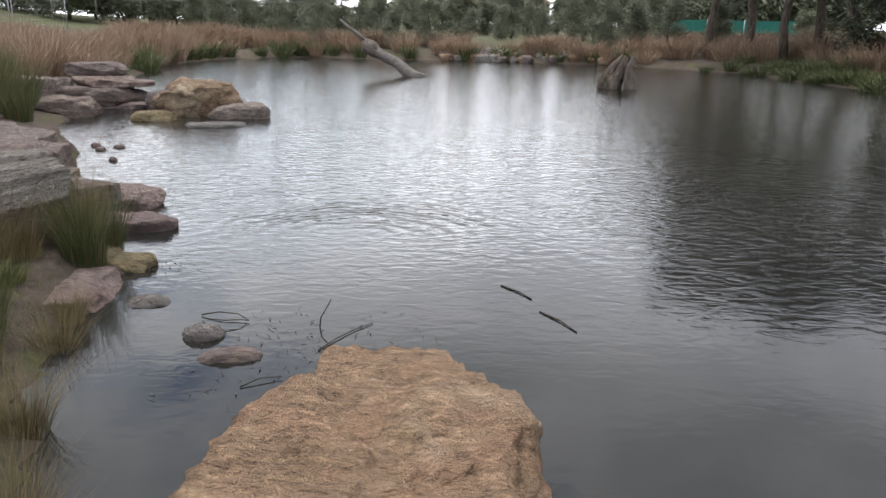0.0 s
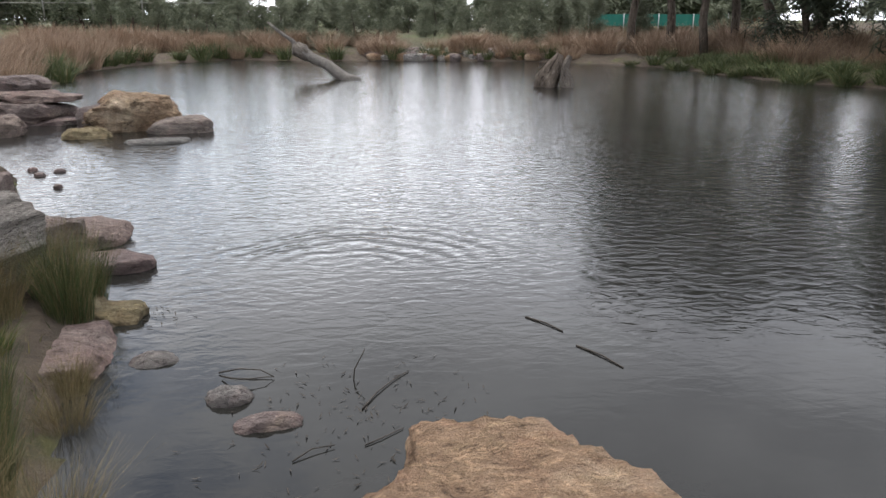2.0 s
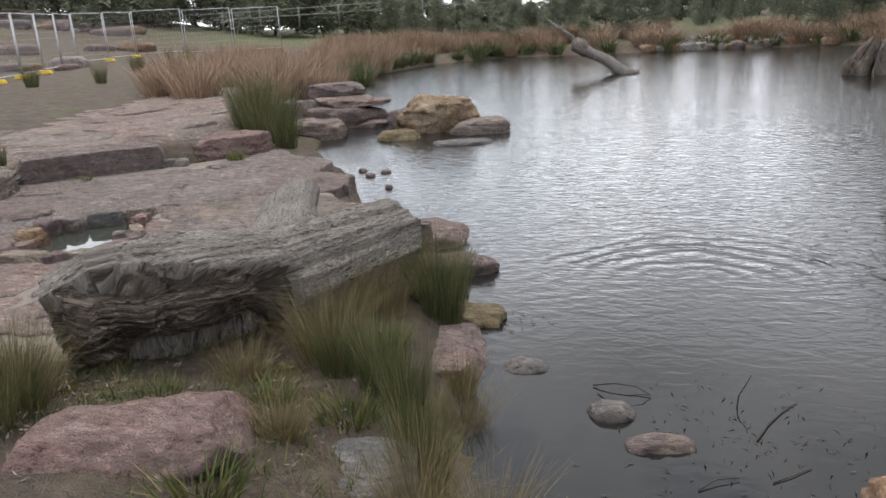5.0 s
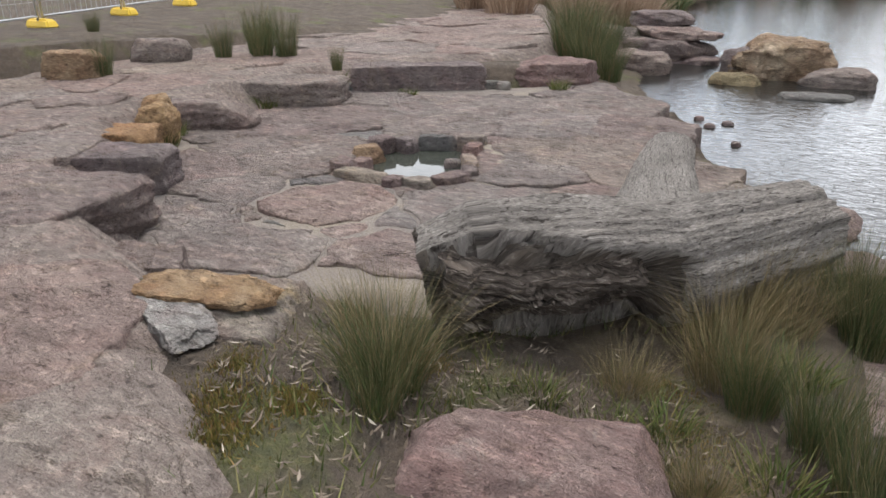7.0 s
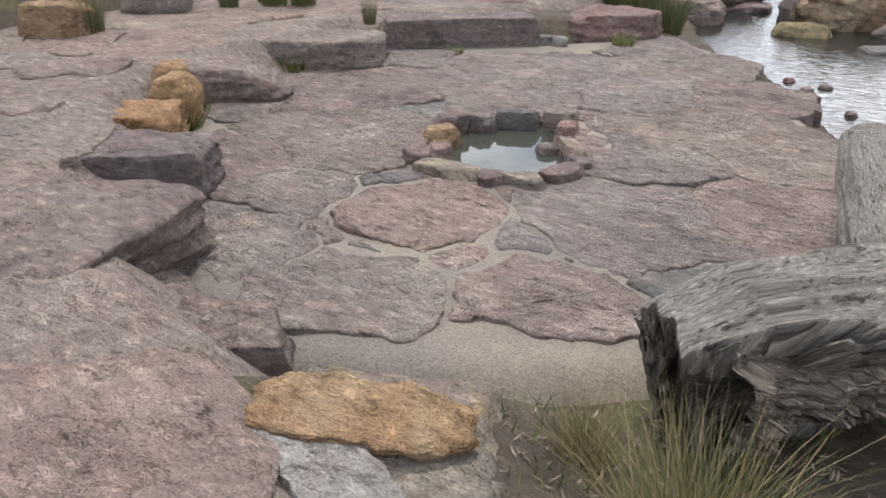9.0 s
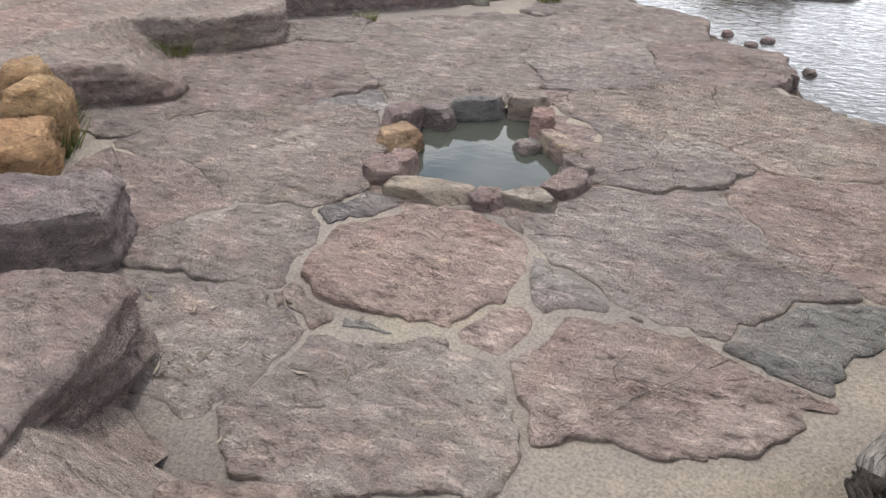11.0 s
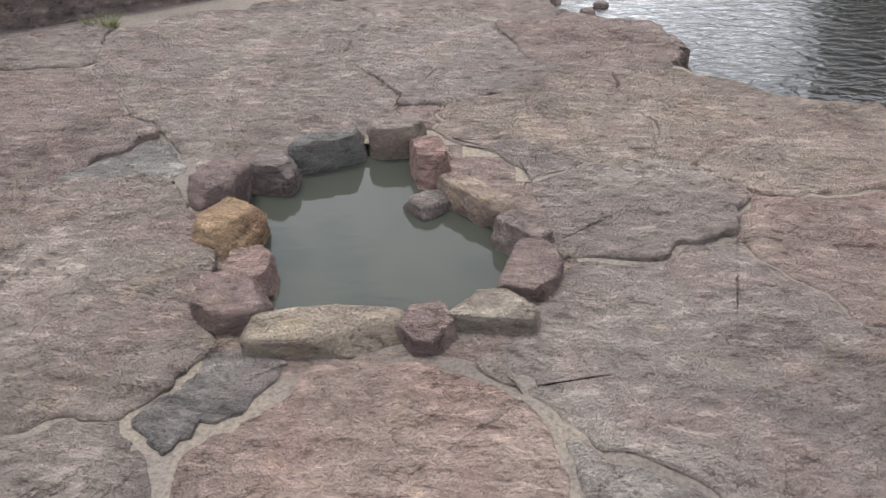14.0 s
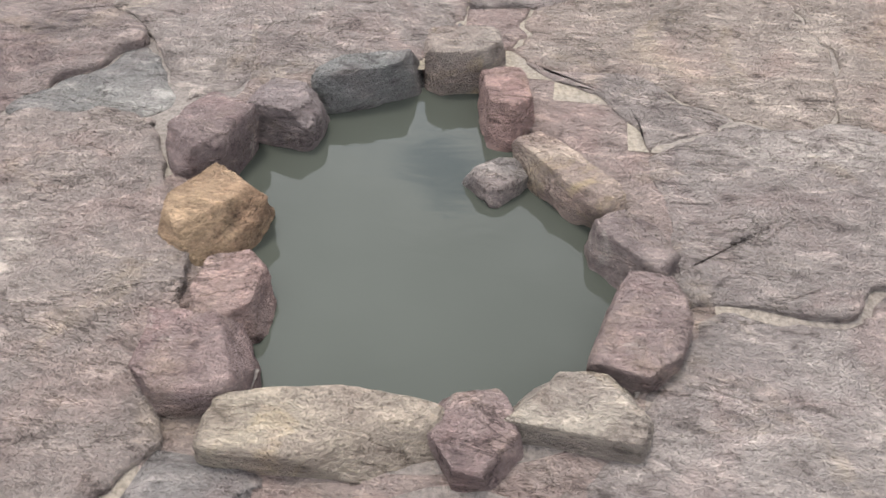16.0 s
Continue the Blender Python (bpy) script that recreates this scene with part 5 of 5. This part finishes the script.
def limb_part(name, points, radii, parent, sides=10, label="", mat=None, wob=0.35, seed=1):
    v, f, u = tube(points, radii, sides, True, wob, seed)
    return part(name, mesh_of(name, v, f, mat or M_LOG, uvs=u), parent, label)


limb_part("trunk", [(0.75, 0, 0.25), (0.25, 0, 0.42), (-0.35, 0.05, 0.95), (-0.95, 0.1, 1.25), (-1.35, 0.1, 1.55)], [0.27, 0.25, 0.22, 0.19, 0.24], snag)
limb_part("branch", [(-1.3, 0.1, 1.5), (-1.6, 0.1, 1.95), (-2.1, 0.1, 2.35), (-2.45, 0.1, 2.7)], [0.13, 0.08, 0.06, 0.03], snag)
limb_part("branch", [(0.55, 0, 0.4), (0.2, -0.3, 0.15), (-0.05, -0.5, -0.1)], [0.14, 0.1, 0.05], snag)
limb_part("knot", [(-1.5, 0.1, 1.85), (-1.35, 0.1, 1.6), (-1.05, 0.1, 1.2)], [0.14, 0.34, 0.16], snag, mat=M_PALEWOOD, label="pale splintered wood where a limb broke off", seed=5)
stump = empty("dead_stump", 4.62, 22.9, -0.3)
tagged(stump, "grey split tree stump standing in the pond", "stump")
limb_part("trunk", [(-0.2, 0, 0), (-0.12, 0, 0.5), (0.08, 0, 0.95), (0.2, 0, 1.25)], [0.34, 0.28, 0.20, 0.10], stump, 16, wob=0.9, mat=M_BARK)
limb_part("split", [(0.45, -0.25, 0), (0.38, -0.2, 0.5), (0.3, -0.15, 0.85), (0.45, -0.1, 1.2)], [0.15, 0.17, 0.14, 0.08], stump, 14, "pale splintered half of the stump", M_PALEWOOD, wob=1.1, seed=4)

# ---- wire fence with yellow feet ----
panel = empty("fence_panel", -14.0, 5.3, 0.6)
tagged(panel, "temporary steel mesh fence panel", "fence panel", "wire fence panels")
for x in (0.05, 2.25):
    v, f, u = tube([(x, 0, 0), (x, 0, 2.1)], [0.021, 0.021], 8)
    part("post", mesh_of("post", v, f, M_STEEL), panel)
for z in (0.12, 2.08):
    v, f, u = tube([(0.05, 0, z), (2.25, 0, z)], [0.018, 0.018], 8)
    part("rail", mesh_of("rail", v, f, M_STEEL), panel)
wires = []
for i in range(1, 15):
    wires.append(tube([(0.05 + 2.2 * i / 15, 0, 0.12), (0.05 + 2.2 * i / 15, 0, 2.08)], [0.003, 0.003], 3, False))
for i in range(1, 9):
    wires.append(tube([(0.05, 0, 0.12 + 1.96 * i / 9), (2.25, 0, 0.12 + 1.96 * i / 9)], [0.003, 0.003], 3, False))
v, f, u = join(wires)
part("wire_mesh", mesh_of("wire_mesh", v, f, M_STEEL), panel)


def foot_mesh():
    bm = bmesh.new()
    bmesh.ops.create_cube(bm, size=1)
    bmesh.ops.scale(bm, vec=(0.62, 0.24, 0.14), verts=bm.verts)
    for vert in bm.verts:
        if vert.co.z > 0:
            vert.co.x *= 0.82
            vert.co.y *= 0.7
    bmesh.ops.bevel(bm, geom=list(bm.edges), offset=0.03, segments=3, affect="EDGES")
    me = bpy.data.meshes.new("fence_foot")
    bm.to_mesh(me)
    bm.free()
    me.materials.append(M_YELLOW)
    return me


FOOT = foot_mesh()
fence_start, fence_dir = Vector((-13.3, 4.6)), Vector((-0.44, 0.90)).normalized()
fence_turn = math.degrees(math.atan2(fence_dir.y, fence_dir.x))
fence_line = [fence_start + fence_dir * 2.32 * i for i in range(12)]
for turn_to in ((-0.12, 1.0), (-0.12, 1.0), (0.86, 0.5), (0.86, 0.5), (0.86, 0.5)):
    fence_line.append(fence_line[-1] + Vector(turn_to).normalized() * 2.32)
for i, (p, q) in enumerate(zip(fence_line, fence_line[1:])):
    turn = math.degrees(math.atan2(q.y - p.y, q.x - p.x))
    m = pose(p.x, p.y, lay(p.x, p.y) + 0.06, 0, 0, turn)
    if i == 0:
        panel.matrix_basis = m
    else:
        copy_thing(panel, m)
    foot = new("plastic_block", FOOT)
    foot.matrix_basis = pose(p.x, p.y, lay(p.x, p.y) + 0.07, 0, 0, turn + 70)
    tagged(foot, "yellow plastic block that holds up the wire fence", "fence block", "fence blocks")

# ---- far things ----
rail = empty("timber_fence", -34, 50, lay(-34, 50))
tagged(rail, "low pale post and rail fence across the lawn", "fence")
for i in range(9):
    v, f, u = tube([(i * 3.0, 0, -0.3), (i * 3.0, 0, 1.1)], [0.05, 0.05], 6)
    part("post", mesh_of("post", v, f, M_RAIL), rail)
for z in (1.0, 0.55):
    v, f, u = tube([(0, 0, z), (24, 0, z)], [0.03, 0.03], 6)
    part("rail", mesh_of("rail", v, f, M_RAIL), rail)

cloth = empty("screened_fence", 13.2, 55, lay(18, 55))
tagged(cloth, "long teal shade-cloth fence beyond the trees", "fence")
part("cloth", mesh_of("cloth", *join([box(0, 0, 0.55, 10, 0.04, 1.35)])[:2], M_TEAL, False), cloth)
for i in range(5):
    v, f, u = tube([(i * 2.5, -0.05, 0), (i * 2.5, -0.05, 1.4)], [0.04, 0.04], 6)
    part("post", mesh_of("post", v, f, M_STEEL), cloth)


def house(x, y, turn, wide, deep, tall, wall_mat, label):
    e = empty("house", x, y, lay(x, y), turn)
    tagged(e, label, "house")
    part("wall", mesh_of("wall", *box(-wide / 2, -deep / 2, -0.3, wide / 2, deep / 2, tall)[:2], wall_mat, False), e)
    w, d, r = wide / 2 + 0.5, deep / 2 + 0.5, tall + deep * 0.28
    rv = [(-w, -d, tall), (w, -d, tall), (w, d, tall), (-w, d, tall), (-w + d * 0.8, 0, r), (w - d * 0.8, 0, r)]
    part("roof", mesh_of("roof", rv, [(0, 1, 5, 4), (1, 2, 5), (2, 3, 4, 5), (3, 0, 4), (3, 2, 1, 0)], M_ROOF, False), e)
    for k in range(3):
        wx = -wide / 2 + wide * (k + 0.5) / 3
        win = part("window", mesh_of("window", *box(wx - 0.8, -deep / 2 - 0.06, 0.9, wx + 0.8, -deep / 2 + 0.02, 2.2)[:2], M_WHITE, False), e)
        part("pane", mesh_of("pane", *box(wx - 0.7, -deep / 2 - 0.075, 1.0, wx + 0.7, -deep / 2 - 0.062, 2.1)[:2], M_PANE, False), win)


house(2, 112, 4, 13, 8, 2.8, M_WHITE, "pale low house with a tiled roof beyond the trees")
house(34, 88, -8, 12, 8, 2.8, M_BRICK, "red brick house with a tiled roof beyond the fence")

# ---- floating twigs, weeds, litter ----
bit_rnd = random.Random(41)


def twig(label, points, r=0.008, name="twig"):
    v, f, u = tube(points, [r * (1 - 0.6 * k / len(points)) for k in range(len(points))], 6)
    return tagged(new(name, mesh_of(name, v, f, M_TWIG)), label, "twig", "twigs in the water")


twig("thin dark twig standing out of the water", [(-0.12, 3.78, -0.05), (-0.11, 3.80, 0.06), (-0.07, 3.82, 0.13), (-0.05, 3.83, 0.17)], 0.005)
twig("dark twig bent in a loop on the water", [(-0.85, 3.84, 0.015), (-0.78, 3.78, 0.03), (-0.68, 3.76, 0.035), (-0.60, 3.79, 0.03), (-0.56, 3.83, 0.01)], 0.005)
twig("dark twig bent in a loop on the water", [(-0.88, 3.90, 0.008), (-0.76, 3.89, 0.035), (-0.64, 3.88, 0.03), (-0.56, 3.83, 0.01)], 0.005)
twig("pale stick floating on the water", [(-0.05, 3.45, 0.006), (0.02, 3.62, 0.010), (0.10, 3.76, 0.008), (0.19, 3.88, 0.006)], 0.005)
twig("dark stick floating on the water", [(-0.02, 3.10, 0.006), (0.06, 3.16, 0.008), (0.16, 3.25, 0.006)], 0.004)
twig("thin dark twig lying in the weed", [(-0.34, 2.98, 0.006), (-0.26, 3.06, 0.02), (-0.16, 3.10, 0.012)], 0.004)
for x0, y0, x1, y1 in ((0.98, 4.66, 1.18, 4.40), (1.22, 4.18, 1.42, 3.86)):
    twig("dark stick drifting on the open water", [(x0, y0, 0.004), ((x0 + x1) / 2 + 0.02, (y0 + y1) / 2, 0.008), (x1, y1, 0.004)], 0.007)
for pts in ([(-4.72, 3.55, 0.25), (-4.6, 3.75, 0.28), (-4.45, 3.95, 0.27), (-4.38, 4.12, 0.26)], [(-4.62, 3.72, 0.26), (-4.7, 3.9, 0.27), (-4.66, 4.05, 0.26)]):
    twig("forked dry twig lying on the flags", pts, 0.002, "dry_twig")


def scatter_leaves(name, label, spots, mat, size, lift=0.004, tilt=0.25):
    """Many small leaves as one litter."""
    verts, faces = [], []
    for x, y, z in spots:
        a, ln = bit_rnd.uniform(0, 6.283), size * bit_rnd.uniform(0.5, 1.0)
        w = ln * bit_rnd.uniform(0.06, 0.11)
        d, s = Vector((math.cos(a), math.sin(a), bit_rnd.uniform(-tilt, tilt))), Vector((-math.sin(a), math.cos(a), bit_rnd.uniform(-tilt, tilt)))
        c = Vector((x, y, z + lift))
        n = len(verts)
        verts += [c - d * ln / 2, c + s * w, c + d * ln / 2 + Vector((0, 0, 0.01)), c - s * w]
        faces.append((n, n + 1, n + 2, n + 3))
    return tagged(new(name, mesh_of(name, verts, faces, mat, False)), label, "litter", kind="stuff")


scatter_leaves("leaf_litter", "dry gum leaves and bark on the soil", [(x, y, lay(x, y) + 0.02) for x, y in [(bit_rnd.gauss(-3.05, 0.55), bit_rnd.gauss(2.9, 0.48)) for _ in range(800)]], M_LITTER, 0.075)
scatter_leaves("bark_litter", "thin dry stalks and bark strewn over the soil", [(x, y, lay(x, y) + 0.015) for x, y in [(bit_rnd.gauss(-3.45, 0.45), bit_rnd.gauss(2.2, 0.45)) for _ in range(420)] if not bool(inside(x, y, UPPER_B))], M_LITTER, 0.07, tilt=0.12)
scatter_leaves("fallen_leaves", "dry gum leaves on the stone platform", [(bit_rnd.gauss(-6.15, 0.32), bit_rnd.gauss(3.45, 0.25), 0.268) for _ in range(26)], M_LITTER, 0.09, tilt=0.05)
weed_spots = [(bit_rnd.gauss(-0.05, 0.35), bit_rnd.gauss(3.4, 0.35), 0.0) for _ in range(170)] + [(bit_rnd.gauss(-2.9, 0.5), bit_rnd.gauss(8.0, 0.35), 0.0) for _ in range(90)] \
    + [(bit_rnd.gauss(-1.55, 0.15), bit_rnd.gauss(4.85, 0.12), 0.0) for _ in range(40)] + [(bit_rnd.gauss(-4.6, 0.3), bit_rnd.gauss(10.9, 0.3), 0.0) for _ in range(40)]
scatter_leaves("water_weed", "dark water weed and bits of bark afloat", weed_spots, M_TWIG, 0.055, 0.006, 0.15)

# short growth on the soil pocket
verts, faces = [], []
for _ in range(5200):
    x, y = bit_rnd.gauss(-2.8, 0.75), bit_rnd.gauss(2.75, 0.7)
    if float(away(x, y, SHORE)) < 0.1 or bool(inside(x, y, PLATFORM)) or noise.noise((x * 1.6, y * 1.6, 2)) < -0.08:
        continue
    z, h, a = lay(x, y) - 0.01, bit_rnd.uniform(0.03, 0.12), bit_rnd.uniform(0, 6.283)
    dx, dy, n = math.cos(a) * 0.004, math.sin(a) * 0.004, len(verts)
    ox, oy = bit_rnd.gauss(0, 0.4) * h, bit_rnd.gauss(0, 0.4) * h
    verts += [(x - dx, y - dy, z), (x + dx, y + dy, z), (x + ox, y + oy, z + h)]
    faces.append((n, n + 1, n + 2))
tagged(new("short_grass", mesh_of("short_grass", verts, faces, M_LAWN, False)), "short green grass between the rocks", "grass", kind="stuff")

# moss cushions beside the slabs
verts, faces = [], []
for cx, cy, r in [(-3.78, 1.86, 0.16), (-3.95, 2.06, 0.10), (-3.60, 1.72, 0.14), (-3.52, 2.0, 0.10), (-2.60, 3.35, 0.22), (-2.35, 3.1, 0.2), (-3.45, 2.75, 0.10), (-2.30, 2.75, 0.16)]:
    for _ in range(900):
        x, y = bit_rnd.gauss(cx, r * 0.55), bit_rnd.gauss(cy, r * 0.55)
        z, h, a = lay(x, y) + 0.012, bit_rnd.uniform(0.006, 0.016), bit_rnd.uniform(0, 6.283)
        dx, dy, n = math.cos(a) * 0.0035, math.sin(a) * 0.0035, len(verts)
        ox, oy = bit_rnd.gauss(0, 0.8) * h, bit_rnd.gauss(0, 0.8) * h
        verts += [(x - dx, y - dy, z - 0.015), (x + dx, y + dy, z - 0.015), (x + ox, y + oy, z + h)]
        faces.append((n, n + 1, n + 2))
tagged(new("moss", mesh_of("moss", verts, faces, M_MOSS, False)), "yellow-green moss cushions on the soil", "moss", kind="stuff")

# rubble on the slope beyond the wire fence
for k in range(70):
    ob = new("boulder", FAR_STONE[k % 3])
    x, y = bit_rnd.uniform(-52, -21), bit_rnd.uniform(18, 46)
    if float(away(x, y, SHORE)) < 9 or (y - 4.6) > -2.1 * (x + 11):
        x, y = x - 14, y - 6
    s = bit_rnd.uniform(1.2, 3.4)
    ob.matrix_basis = pose(x, y, lay(x, y) + 0.05, 0, 0, bit_rnd.uniform(0, 360)) @ Matrix.Diagonal((s * 1.4, s, s * 0.8, 1))
    tagged(ob, "pinkish broken rock on the bare slope", "rock", "rubble beyond the fence")

# ---- flagstones, last ----
def joint_width(x, y):
    """Joints gape where the paving was patched, and close up elsewhere."""
    return 0.006 + 0.055 * math.exp(-((x + 5.35) ** 2 + (y - 4.15) ** 2) / 0.9) + 0.020 * max(0.0, noise.noise((x * 1.7, y * 1.7, 31)))


platform_rim = rim([PLATFORM])
for i, p in enumerate(platform_seeds):
    poly = cell(p, platform_seeds + [BASIN_GAP] + platform_rim, joint_width)
    if len(poly) > 2:
        shard = p in SHARDS
        mat = (M_GREY if i % 2 else M_FLAG) if shard else M_FLAG_UP if i == 0 else M_FLAG
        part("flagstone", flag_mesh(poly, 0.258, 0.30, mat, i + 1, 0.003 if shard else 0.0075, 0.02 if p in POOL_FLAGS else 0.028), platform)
terrace_seeds = seeds_in(UPPER_A, 1.5, 9, None, -0.25)
terrace_seeds += [p for p in seeds_in(UPPER_B, 1.9, 15, None, -0.25) if all(math.dist(p, q) > 0.8 for q in terrace_seeds)]
terrace_rim = rim([UPPER_A, UPPER_B])
for i, p in enumerate(terrace_seeds):
    poly = cell(p, terrace_seeds + terrace_rim, 0.012, 3.0)
    if len(poly) > 2:
        far_off = p[1] > 8 or p[0] < -9
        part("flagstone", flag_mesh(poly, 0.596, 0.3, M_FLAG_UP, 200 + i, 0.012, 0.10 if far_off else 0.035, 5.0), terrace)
